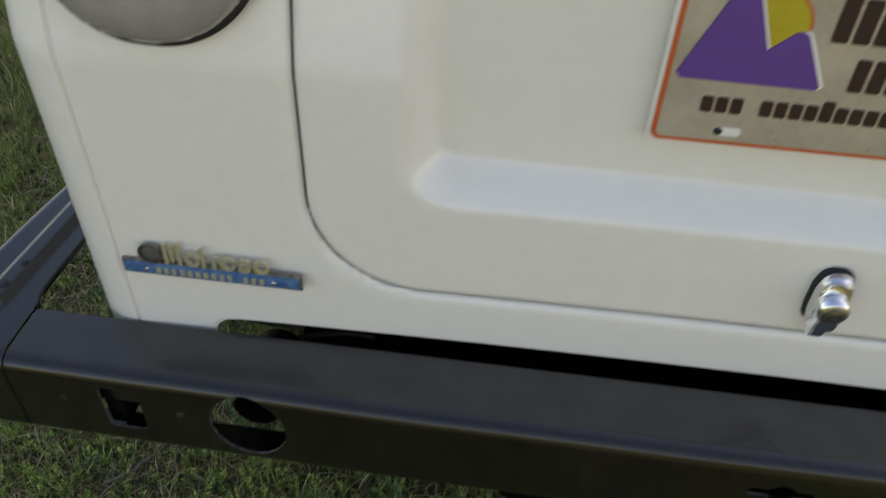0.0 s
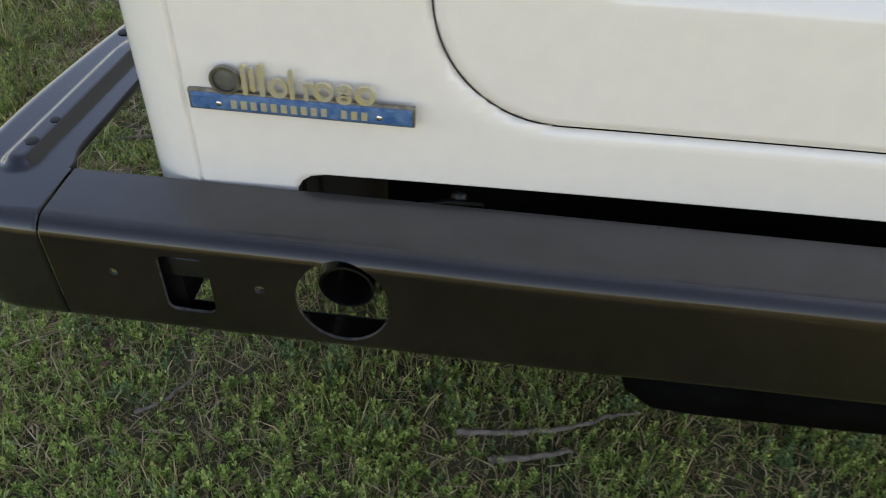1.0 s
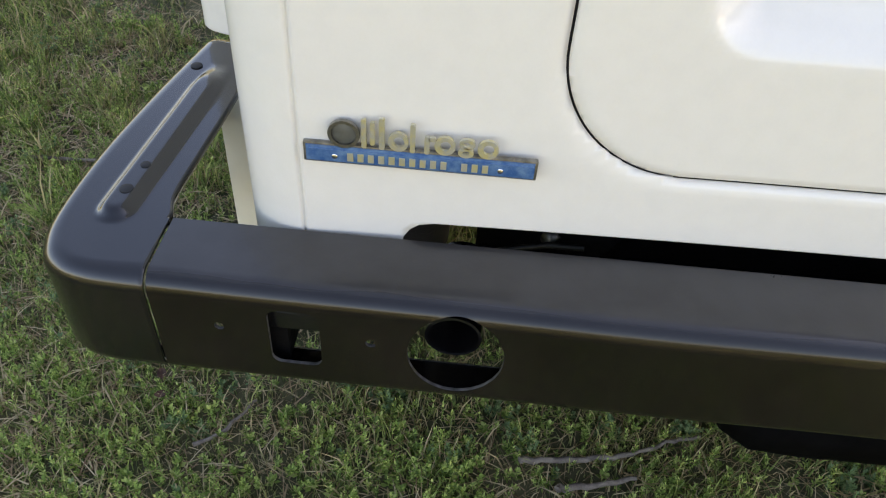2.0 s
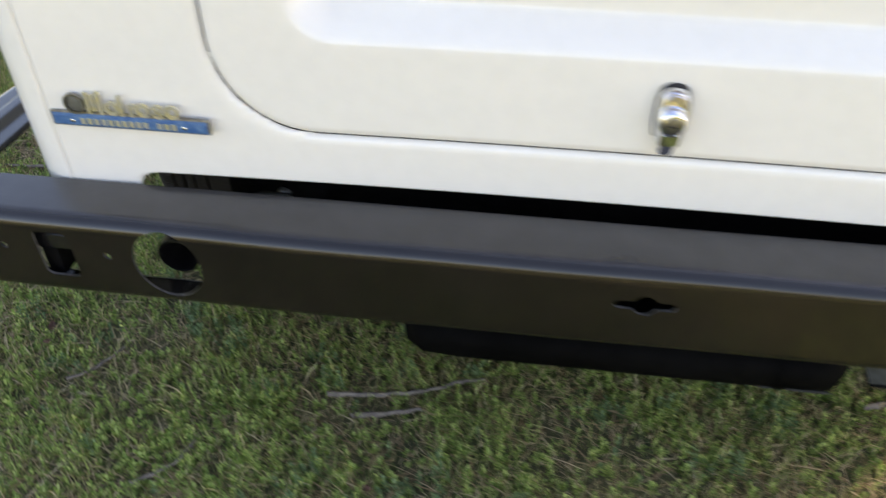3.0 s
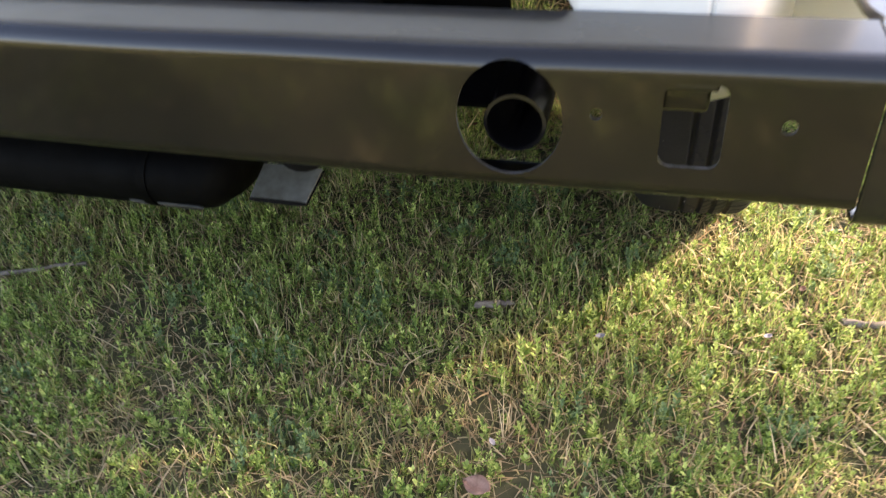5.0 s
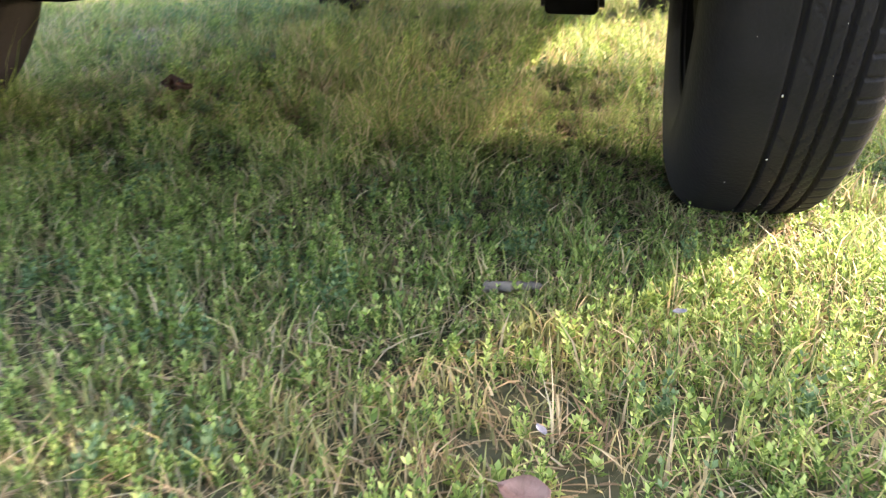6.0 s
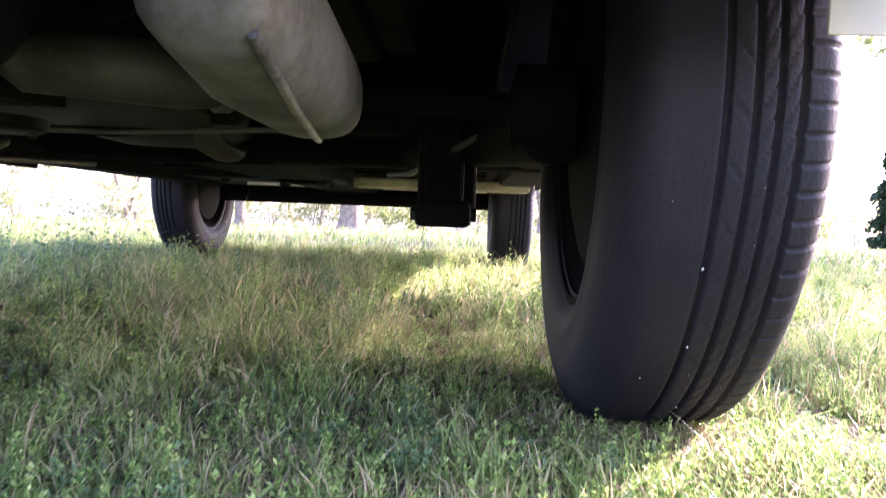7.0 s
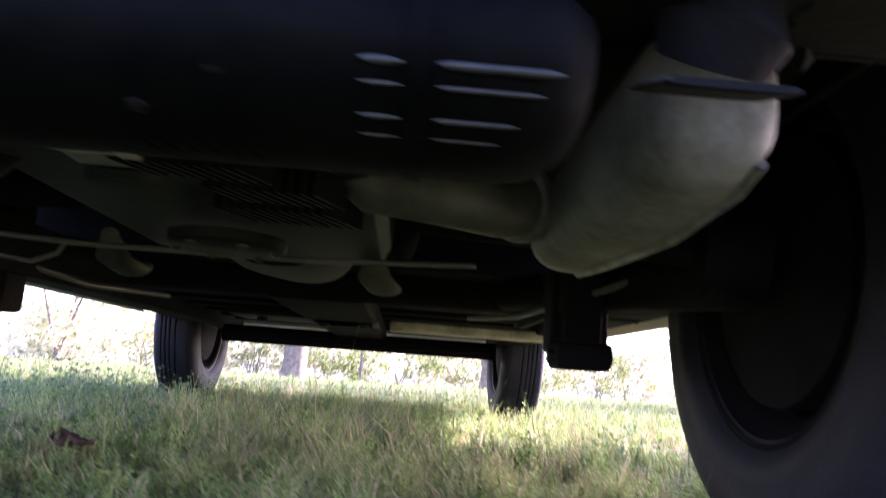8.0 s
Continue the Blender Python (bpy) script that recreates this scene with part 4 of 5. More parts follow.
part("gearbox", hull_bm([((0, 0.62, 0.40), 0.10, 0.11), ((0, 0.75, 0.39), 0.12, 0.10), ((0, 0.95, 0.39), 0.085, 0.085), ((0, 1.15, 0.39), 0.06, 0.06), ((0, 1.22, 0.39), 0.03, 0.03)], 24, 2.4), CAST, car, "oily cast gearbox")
for sx in (-1, 1):
    axle = part("drive_shaft", rod_bm([(sx * 0.10, 0.60, 0.36), (sx * 0.17, 0.58, 0.355), (sx * 0.18, 0.58, 0.355), (sx * 0.50, 0.52, 0.33), (sx * 0.51, 0.52, 0.33), (sx * 0.58, 0.505, 0.325)], [0.05, 0.05, 0.016, 0.016, 0.05, 0.05], 20), MATTE_BLACK, car, "dark drive shaft with rubber boots")
    part("trailing_arm", rod_bm([(sx * 0.36, 1.10, 0.33), (sx * 0.42, 0.92, 0.32), (sx * 0.50, 0.68, 0.31), (sx * 0.55, 0.50, 0.315)], [0.032, 0.034, 0.036, 0.05], 14), MATTE_BLACK, car, "black trailing suspension arm")
    damper = part("damper", rod_bm([(sx * 0.455, 0.66, 0.345), (sx * 0.455, 0.67, 0.37), (sx * 0.455, 0.68, 0.375), (sx * 0.455, 0.72, 0.52)], [0.026, 0.026, 0.032, 0.032], 18), MATTE_BLACK, car, "black shock absorber")
    part("spring_plate", box_bm((sx * 0.40 - 0.006, 0.72, 0.27), (sx * 0.40 + 0.006, 1.16, 0.35), 0.004), MATTE_BLACK, car)
    tx = 0.425 if sx > 0 else -0.447
    part("torsion_foot", box_bm((tx - 0.039, 0.71, 0.190), (tx + 0.039, 0.79, 0.228), 0.010, 3), MATTE_BLACK, car, "black bolted suspension foot")
    part("torsion_neck", box_bm((tx - 0.027, 0.725, 0.222), (tx + 0.028, 0.78, 0.40), 0.012, 3), MATTE_BLACK, car)
    part("torsion_bracket", box_bm((tx - 0.040, 0.765, 0.214), (tx + 0.046, 0.835, 0.40), 0.010, 3), MATTE_BLACK, car, "black ribbed spring bracket")
    for dx in (-0.040, 0.040):
        part("foot_bolt", rod_bm([(tx + dx - 0.007, 0.75, 0.208), (tx + dx + 0.007, 0.75, 0.208)], 0.010, 6), PIPE_BLACK, car)
    part("chassis_rail", box_bm((sx * 0.60 - 0.05, 0.95, 0.30), (sx * 0.60 + 0.05, 3.2, 0.36), 0.012), MATTE_BLACK, car, "black box-section sill rail")
    part("inner_wing", box_bm((sx * 0.50 - 0.004, 0.06, 0.42), (sx * 0.50 + 0.004, 1.0, 0.80), 0.003), MATTE_BLACK, car, "black inner wing panel")
    part("wing_back", box_bm((0.684, 0.145, 0.330), (0.769, 0.150, 0.443), 0.002) if sx > 0 else box_bm((-0.738, 0.145, 0.262), (-0.676, 0.150, 0.443), 0.002), CREAM, car, "cream inner wheel housing panel")
    part("brake_cable", rod_bm([(sx * 0.30, 1.2, 0.285), (sx * 0.36, 0.95, 0.275), (sx * 0.44, 0.72, 0.30), (sx * 0.54, 0.55, 0.34)], 0.005, 8), WIRE, car, "thin grey brake cable")
# closing panels added to stop sky showing through the cabin
part("bulkhead", box_bm((-0.77, 0.985, 0.36), (0.77, 0.995, 0.97), 0.003), MATTE_BLACK, car, "black cabin bulkhead added to block the sky")
part("nose_bulkhead", box_bm((-0.77, 2.45, 0.36), (0.77, 2.46, 0.97), 0.003), MATTE_BLACK, car)
part("torsion_tube", rod_bm([(-0.62, 1.12, 0.335), (0.62, 1.12, 0.335)], 0.042, 20), MATTE_BLACK, car, "black torsion bar tube across the floor")
floor_pan = part("floor_pan", box_bm((-0.79, 0.98, 0.345), (0.79, 3.45, 0.385), 0.01), MATTE_BLACK, car, "black ribbed floor pan")
for k in range(7):
    part("floor_rib", box_bm((-0.52, 1.35 + 0.25 * k, 0.332), (0.52, 1.39 + 0.25 * k, 0.346), 0.006), MATTE_BLACK, floor_pan)
part("tunnel", box_bm((-0.10, 1.1, 0.290), (0.10, 3.0, 0.350), 0.02, 3), MATTE_BLACK, floor_pan)
part("cross_member", box_bm((0.13, 1.86, 0.283), (0.64, 1.96, 0.312), 0.010, 3), BOUNCE_STEEL, car, "floor cross member coloured pale for light off the grass")
part("skid_plate", box_bm((-0.30, 1.70, 0.290), (0.10, 1.96, 0.306), 0.008, 3), CAST, car, "scuffed metal skid plate")
for k, (x, z) in enumerate(((-0.22, 0.283), (-0.05, 0.279), (0.06, 0.284))):
    part("skid_bolt", disc_bm((x, 1.80, z + 0.008), (0, 0, -1), 0.016, 0.012, 10), CAST, car)
part("front_axle_beam", rod_bm([(-0.55, 2.82, 0.275), (0.55, 2.82, 0.275)], 0.035, 18), MATTE_BLACK, car, "black front axle beam")
part("front_axle_beam", rod_bm([(-0.55, 2.82, 0.40), (0.55, 2.82, 0.40)], 0.035, 18), MATTE_BLACK, car, "black front axle beam")
part("track_rod", rod_bm([(-0.52, 2.72, 0.262), (0.0, 2.70, 0.255), (0.52, 2.72, 0.262)], 0.010, 10), MATTE_BLACK, car, "thin black track rod")
part("wheelhouse_floor", box_bm((-0.80, 2.5, 0.50), (0.80, 3.4, 0.51), 0.003), MATTE_BLACK, car)
part("engine_bay_roof", box_bm((-0.50, 0.05, 0.78), (0.50, 1.0, 0.79), 0.003), MATTE_BLACK, car)
part("earth_strap", rod_bm([(-0.55, 0.50, 0.300), (-0.20, 0.52, 0.286), (0.05, 0.53, 0.288), (0.25, 0.55, 0.30)], 0.0035, 8), WIRE, car, "grey cable slung under the engine")
part("cable_loop", rod_bm([(-0.36, 0.60, 0.30), (-0.33, 0.60, 0.275), (-0.29, 0.60, 0.270), (-0.26, 0.60, 0.282), (-0.25, 0.60, 0.30)], 0.003, 8), WIRE, car)
for x in (-0.20, 0.128):
    part("lever_arm", hull_bm([((x, 0.60, 0.310), 0.012, 0.01), ((x, 0.62, 0.286), 0.022, 0.012), ((x + 0.012, 0.655, 0.276), 0.024, 0.011), ((x + 0.02, 0.69, 0.285), 0.008, 0.008)], 14, 2.0), STAINED, car, "dull cast lever under the gearbox")


# ---- ground, grass and weeds ----
rng = np.random.default_rng(7)


def ground_z(x, y):
    """The lawn: level by the car, falling gently ahead of it, with small bumps."""
    x, y = np.asarray(x, float), np.asarray(y, float)
    fall = -0.016 * np.clip(y - 4.0, 0, 60) - 0.004 * np.clip(np.abs(x) - 6, 0, 40)
    bumps = 0.006 * np.sin(5.1 * x + 1.3 * y) * np.sin(4.3 * y - 0.7 * x) + 0.004 * np.sin(13 * x + 2) * np.sin(11 * y + 1)
    return fall + bumps


def ground_sheet():
    def stations(near, far):
        s = [0.0]
        step = 0.05
        while s[-1] < far:
            s.append(s[-1] + (0.05 if s[-1] < near else step))
            step = step * 1.22 if s[-1] > near else step
        return s
    right, ahead, behind = stations(1.6, 600), stations(3.5, 900), stations(1.2, 400)
    xs = np.array([-v for v in right[:0:-1]] + right)
    ys = np.array([-v for v in behind[:0:-1]] + ahead)
    gx, gy = np.meshgrid(xs, ys, indexing="ij")
    v = np.stack([gx, gy, ground_z(gx, gy)], -1).reshape(-1, 3)
    n = len(ys)
    i, j = np.meshgrid(np.arange(len(xs) - 1), np.arange(n - 1), indexing="ij")
    a = (i * n + j).ravel()
    tris = np.concatenate([np.stack([a, a + n, a + n + 1], 1), np.stack([a, a + n + 1, a + 1], 1)])
    return quick_mesh("ground", v, tris, SOIL, True)


tagged(new("ground", ground_sheet()), "brown soil and thatch under rough grass", "ground", kind="structure")


def clumped(n, x0, x1, y0, y1, gather=0.55, soft_edge=0.0):
    """Places scattered over a rectangle, part of them gathered in tufts."""
    k = int(n * gather)
    tufts = np.stack([rng.uniform(x0, x1, k // 14 + 1), rng.uniform(y0, y1, k // 14 + 1)], 1)
    own = tufts[rng.integers(0, len(tufts), k)] + rng.normal(0, 0.012, (k, 2))
    free = np.stack([rng.uniform(x0, x1, n - k), rng.uniform(y0, y1, n - k)], 1)
    p = np.concatenate([own, free])
    return p + rng.normal(0, soft_edge, p.shape)


def off_tyres(p):
    ok = np.ones(len(p), bool)
    for y in (REAR_AXLE, FRONT_AXLE):
        ok &= ~((np.abs(np.abs(p[:, 0]) - TRACK) < 0.075) & (np.abs(p[:, 1] - y) < 0.075))
    return p[ok]


def uneven(p):
    """Tufts and thin spots: 0 to 1 over the lawn."""
    x, y = p[:, 0], p[:, 1]
    a = np.sin(34 * x + 3.0 * np.sin(21 * y + 1)) * np.sin(31 * y + 2.6 * np.sin(17 * x))
    b = np.sin(88 * x + 2.2 * np.sin(61 * y)) * np.sin(79 * y + 2.4 * np.sin(53 * x + 2))
    return np.clip(0.5 + 0.36 * a + 0.24 * b, 0, 1)


def tussocks(p):
    """Coarse clumps in the unmown strip under the car: height factor about 1."""
    x, y = p[:, 0], p[:, 1]
    a = np.sin(19 * x + 2.4 * np.sin(8.3 * y + 2)) * np.sin(13.7 * y + 2.2 * np.sin(11 * x + 0.7))
    b = np.sin(47 * x + 1.9 * np.sin(29 * y)) * np.sin(33 * y + 2.1 * np.sin(27 * x + 1))
    strength = np.clip((y - 0.15) / 0.35, 0, 1) * np.clip((5.0 - y) / 2.0, 0, 1)
    return 1 + strength * np.clip(0.85 * a + 0.55 * b, -0.75, 1.0)


def bare(p):
    """Worn brown spots a hand or two across: 0 in their middle, 1 in the full sward."""
    x, y = p[:, 0], p[:, 1]
    a = np.sin(9.3 * x + 1.7 * np.sin(7.1 * y + 0.4) + 0.6) * np.sin(8.2 * y + 1.9 * np.sin(6.3 * x + 1.1))
    b = np.sin(23 * x + 1.4 * np.sin(19 * y)) * np.sin(21 * y + 1.5 * np.sin(17 * x))
    return np.clip(1.0 - 1.9 * (np.clip(a + 0.35 * b, 0.30, 1.0) - 0.30), 0, 1)


def blades(name, p, height, width, bend, material, label, flat=0.0):
    """Grass: each blade a tapered, bent strip."""
    p = off_tyres(p)
    if flat < 0.5:
        p = p[rng.uniform(0, 1, len(p)) < (0.45 + 0.8 * uneven(p)) * (0.50 + 0.62 * bare(p)) * (0.08 + 0.92 * tussocks(p))]
    n = len(p)
    a, lean_way = rng.uniform(0, 2 * np.pi, n), rng.uniform(0, 2 * np.pi, n)
    h = height * rng.lognormal(0, 0.38, n).clip(0.35, 2.2)
    if flat < 0.5:
        h = h * (0.55 + 0.95 * uneven(p)) * tussocks(p)
    w = width * rng.uniform(0.6, 1.4, n)
    b = h * bend * rng.uniform(0.2, 1.6, n)
    rise = h * (1 - flat)
    b = b + h * flat
    side = np.stack([np.cos(a), np.sin(a), 0 * a], 1) * w[:, None] / 2
    way = np.stack([np.cos(lean_way), np.sin(lean_way), 0 * a], 1)
    base = np.c_[p, ground_z(p[:, 0], p[:, 1]) - 0.002 + (0.012 * rng.uniform(0, 1, n) if flat > 0.5 else 0)]
    up = np.array([0, 0, 1.0])
    mid = base + way * (b * 0.32)[:, None] + up * (rise * 0.55)[:, None]
    tip = base + way * b[:, None] + up * (rise * rng.uniform(0.82, 1.0, n))[:, None]
    v = np.stack([base - side, base + side, mid - side * 0.85, mid + side * 0.85, tip], 1).reshape(-1, 3)
    o = np.arange(n)[:, None] * 5
    t = np.concatenate([o + np.array([[0, 1, 3]]), o + np.array([[0, 3, 2]]), o + np.array([[2, 3, 4]])])
    return tagged(new(name, quick_mesh(name, v, t, material)), label, "grass", kind="stuff")


def weeds(name, p, height, material, label, whorls=6, leaves=3, leaf=0.008, broad=1.0):
    """Small upright weeds: a stem with close rings of narrow rising leaves."""
    p = off_tyres(p)
    p = p[rng.uniform(0, 1, len(p)) < 0.45 + 0.75 * bare(p)]
    n = len(p)
    h = height * rng.lognormal(0, 0.35, n).clip(0.4, 2.0) * (0.6 + 0.85 * uneven(p)) * tussocks(p)
    lean_way, tilt = rng.uniform(0, 2 * np.pi, n), rng.uniform(0, 0.45, n)
    base = np.c_[p, ground_z(p[:, 0], p[:, 1])]
    axis = np.stack([np.cos(lean_way) * tilt, np.sin(lean_way) * tilt, np.ones(n)], 1)
    axis /= np.linalg.norm(axis, axis=1)[:, None]
    verts, tris, count = [], [], 0
    for k in range(whorls):
        f = 0.12 + 0.88 * k / (whorls - 1)
        c = base + axis * (h * f)[:, None]
        size = leaf * (1.1 - 0.45 * f) * rng.uniform(0.6, 1.4, n)
        for j in range(leaves):
            a = 2 * np.pi * (j + 0.5 * (k % 2)) / leaves + rng.uniform(-0.6, 0.6, n) + lean_way
            lift = 0.35 + 1.1 * f + rng.uniform(-0.3, 0.4, n)
            d = np.stack([np.cos(a), np.sin(a), lift], 1)
            d /= np.linalg.norm(d, axis=1)[:, None]
            s = np.stack([-np.sin(a), np.cos(a), 0 * a], 1) * (size * rng.uniform(0.14, 0.24, n) * broad)[:, None]
            q0, q1, q2 = c, c + d * (size * 0.5)[:, None], c + d * size[:, None] - np.array([0, 0, 1]) * (size * 0.10)[:, None]
            verts.append(np.stack([q0, q1 - s, q2, q1 + s], 1).reshape(-1, 3))
            o = np.arange(n)[:, None] * 4 + count
            tris.append(np.concatenate([o + np.array([[0, 1, 2]]), o + np.array([[0, 2, 3]])]))
            count += 4 * n
    s = np.stack([np.cos(lean_way), -np.sin(lean_way), 0 * h], 1) * 0.0007
    verts.append(np.stack([base - s, base + s, base + axis * h[:, None]], 1).reshape(-1, 3))
    tris.append(np.arange(n)[:, None] * 3 + count + np.array([[0, 1, 2]]))
    return tagged(new(name, quick_mesh(name, np.concatenate(verts), np.concatenate(tris), material)), label, "weeds", kind="stuff")


near = (-1.5, 1.35, -0.5, 1.0)
blades("grass", clumped(190000, *near, soft_edge=0.10), 0.0172, 0.0018, 0.55, BLADE, "short rough green grass with dry blades")
blades("grass", clumped(120000, -2.8, 2.6, 1.0, 4.6), 0.027, 0.0029, 0.7, BLADE, "short rough green grass further along the lawn")
blades("grass", clumped(46000, -3.0, -1.4, -0.6, 1.6), 0.026, 0.0032, 0.7, BLADE, "short rough green grass beside the car")
blades("grass", clumped(45000, -9, 9, 4.6, 15), 0.055, 0.011, 0.6, BLADE, "lawn grass ahead of the car")
blades("grass", clumped(28000, -22, 22, 15, 44), 0.09, 0.035, 0.5, BLADE, "distant lawn grass")
for x0, x1, y0, y1 in ((-9, 9, -9, -0.75), (1.35, 9, -0.75, 1.0), (2.6, 9, 1.0, 4.6), (-9, -2.8, -0.6, 4.6)):
    area = (x1 - x0) * (y1 - y0)
    blades("grass", clumped(int(480 * area), x0, x1, y0, y1, soft_edge=0.10), 0.036, 0.023, 0.7, BLADE, "rough lawn grass round the car")
blades("thatch", clumped(50000, *near, 0.5, 0.10), 0.026, 0.0019, 0.5, STRAW, "dead straw lying in the grass", flat=0.80)
blades("thatch", clumped(30000, -3.0, -0.9, -0.6, 2.2, 0.4), 0.030, 0.0024, 0.5, STRAW, "dead straw lying in the grass beside the car", flat=0.7)
blades("thatch", clumped(9000, -2.4, 2.4, 1.0, 3.6, 0.3), 0.050, 0.0026, 0.5, STRAW, "dead straw lying in the grass", flat=0.8)
blades("straw_stalk", clumped(9000, -1.3, 1.2, -0.3, 1.6, 0.6), 0.019, 0.0015, 0.6, STRAW, "short brown dry stalks in the grass", flat=0.25)
blades("straw_stalk", clumped(1800, 0.1, 1.2, -0.3, 0.9, 0.7), 0.030, 0.0014, 0.5, STRAW, "pale dry grass stalks standing", flat=0.2)
blades("straw_stalk", clumped(9000, -1.4, 1.3, 0.35, 2.4, 0.9), 0.030, 0.0019, 0.6, STRAW, "brown dead grass stalks under the car", flat=0.22)
blades("seed_stalk", clumped(1500, -1.6, 1.6, 0.5, 3.6, 0.3), 0.055, 0.0017, 0.35, BLADE, "taller seeding grass stalks")
weeds("weeds", clumped(15500, *near, 0.6, 0.10), 0.021, WEED, "small narrow-leaved green weeds in the grass", whorls=6, leaves=3, leaf=0.0070, broad=1.0)
weeds("weeds", clumped(7000, *near, 0.8, 0.10), 0.018, WEED, "low leafy green weeds in the grass", whorls=5, leaves=3, leaf=0.0095, broad=1.25)
weeds("weeds", clumped(8500, -2.6, 2.6, 1.0, 3.8, 0.7), 0.032, WEED, "small narrow-leaved green weeds in the grass", whorls=5, leaf=0.014)


def tufts(n, x0, x1, y0, y1, each, wide):
    """Places of blades gathered in small separate tufts."""
    c = np.stack([rng.uniform(x0, x1, n), rng.uniform(y0, y1, n)], 1)
    return np.repeat(c, each, 0) + rng.normal(0, wide, (n * each, 2))


blades("grass_tufts", tufts(450, -1.5, 1.4, -0.3, 1.3, 22, 0.009), 0.021, 0.0018, 0.7, BLADE, "taller tufts of grass in the lawn")
blades("grass_tufts", tufts(520, -1.3, 1.2, 0.35, 1.7, 16, 0.007), 0.026, 0.0034, 0.75, BLADE, "coarse low tufts of grass under the car")
blades("grass_tufts", tufts(800, -2.2, 2.2, 1.2, 4.0, 22, 0.012), 0.034, 0.0026, 0.7, BLADE, "taller tufts of grass further along the lawn")
weeds("weeds", clumped(1500, -1.6, 2.2, 1.1, 4.2, 0.9), 0.038, DOCK, "dark leafy weed clumps in the lawn", whorls=4, leaves=4, leaf=0.013, broad=1.2)
weeds("weeds", clumped(4800, -1.4, 1.2, -0.4, 1.6, 0.92), 0.021, DOCK, "dark low weed clumps in the grass", whorls=4, leaves=4, leaf=0.008, broad=1.2)
weeds("weeds", np.stack([rng.normal(-0.85, 0.25, 240), rng.normal(2.3, 0.25, 240)], 1), 0.050, DOCK, "patch of bluish-green weeds under the car", whorls=5, leaves=4, leaf=0.018, broad=1.3)


def stick(name, pts, r, label):
    p = catmull([(*q, 0) for q in pts], 6)
    line = [(float(x) + random.uniform(-1, 1) * r * 0.5, float(y) + random.uniform(-1, 1) * r * 0.5, float(ground_z(x, y)) + 0.010 + r) for x, y, _ in p]
    radii = [r * (1 - 0.45 * k / len(line)) * random.uniform(0.85, 1.15) for k in range(len(line))]
    ob = part(name, rod_bm(line, radii, 9), TWIG)
    return tagged(ob, label, "twig")


stick("twig", [(-0.39, 0.045), (-0.33, 0.055), (-0.26, 0.068), (-0.20, 0.094), (-0.158, 0.104)], 0.0042, "long thin weathered grey twig lying in grass")
stick("twig", [(-0.345, 0.012), (-0.30, 0.022), (-0.245, 0.038)], 0.0048, "short thick weathered stick in grass")
stick("twig", [(-0.795, 0.02), (-0.76, 0.05), (-0.735, 0.095)], 0.003, "short crooked brown twig in grass")
stick("twig", [(0.825, 0.176), (0.87, 0.182), (0.93, 0.180)], 0.0048, "short pale stick in sunlit grass")
stick("twig", [(-0.62, -0.14), (-0.57, -0.10), (-0.555, -0.05)], 0.003, "thin brown twig in grass")
stick("twig", [(0.405, 0.118), (0.432, 0.128), (0.452, 0.130)], 0.0052, "short pale lump of dead wood")
stick("twig", [(-0.275, -0.185), (-0.245, -0.172), (-0.215, -0.150)], 0.0040, "crooked grey twig in shaded grass")
stick("twig", [(-1.25, 0.55), (-1.1, 0.56), (-0.98, 0.60)], 0.004, "thin grey twig beside the car")


def dead_leaf(x, y, size, turn, material, label, curl=0.3, z=0.02):
    bm = bmesh.new()
    rows = []
    for i in range(9):
        t = i / 8
        w = size * 0.36 * math.sin(math.pi * min(1, t * 0.94 + 0.05)) ** 0.8
        rows.append([bm.verts.new((w * s, size * (t - 0.5), size * curl * (s * s * 0.5 + (t - 0.5) ** 2) + size * 0.03 * math.sin(9 * t + 3 * s))) for s in (-1, -0.5, 0, 0.5, 1)])
    for a, b in zip(rows, rows[1:]):
        for k in range(4):
            bm.faces.new((a[k], a[k + 1], b[k + 1], b[k]))
    ob = part("dead_leaf", shade(bm, 80), material)
    solid(ob, size * 0.02)
    ob.matrix_basis = pose(x, y, float(ground_z(x, y)) + z, random.uniform(-15, 15), random.uniform(-15, 15), turn)
    return tagged(ob, label, "leaf")


dead_leaf(-0.332, 0.880, 0.062, 30, DRY_LEAF, "curled reddish-brown dead leaf on grass", 0.5, 0.014)
dead_leaf(-0.300, 0.862, 0.036, 110, DRY_LEAF, "small curled brown dead leaf on grass", 0.5)
dead_leaf(0.470, -0.139, 0.030, 75, PINK_LEAF, "small pinkish-tan dead leaf in grass", 0.2, 0.026)
for k in range(12):
    dead_leaf(random.uniform(-1.0, 0.9), random.uniform(-0.3, 0.6), random.uniform(0.010, 0.020), random.uniform(0, 360), DRY_LEAF, "small brown leaf scrap in grass", random.uniform(0.1, 0.6), 0.018)
for x, y, s in ((0.473, -0.090, 0.009), (0.74, 0.12, 0.010), (0.90, 0.42, 0.018), (0.56, 0.08, 0.011)):
    tagged(dead_leaf(x, y, s, random.uniform(0, 360), PETAL, "pale fallen petal on grass", 0.35, 0.03), category="petal")


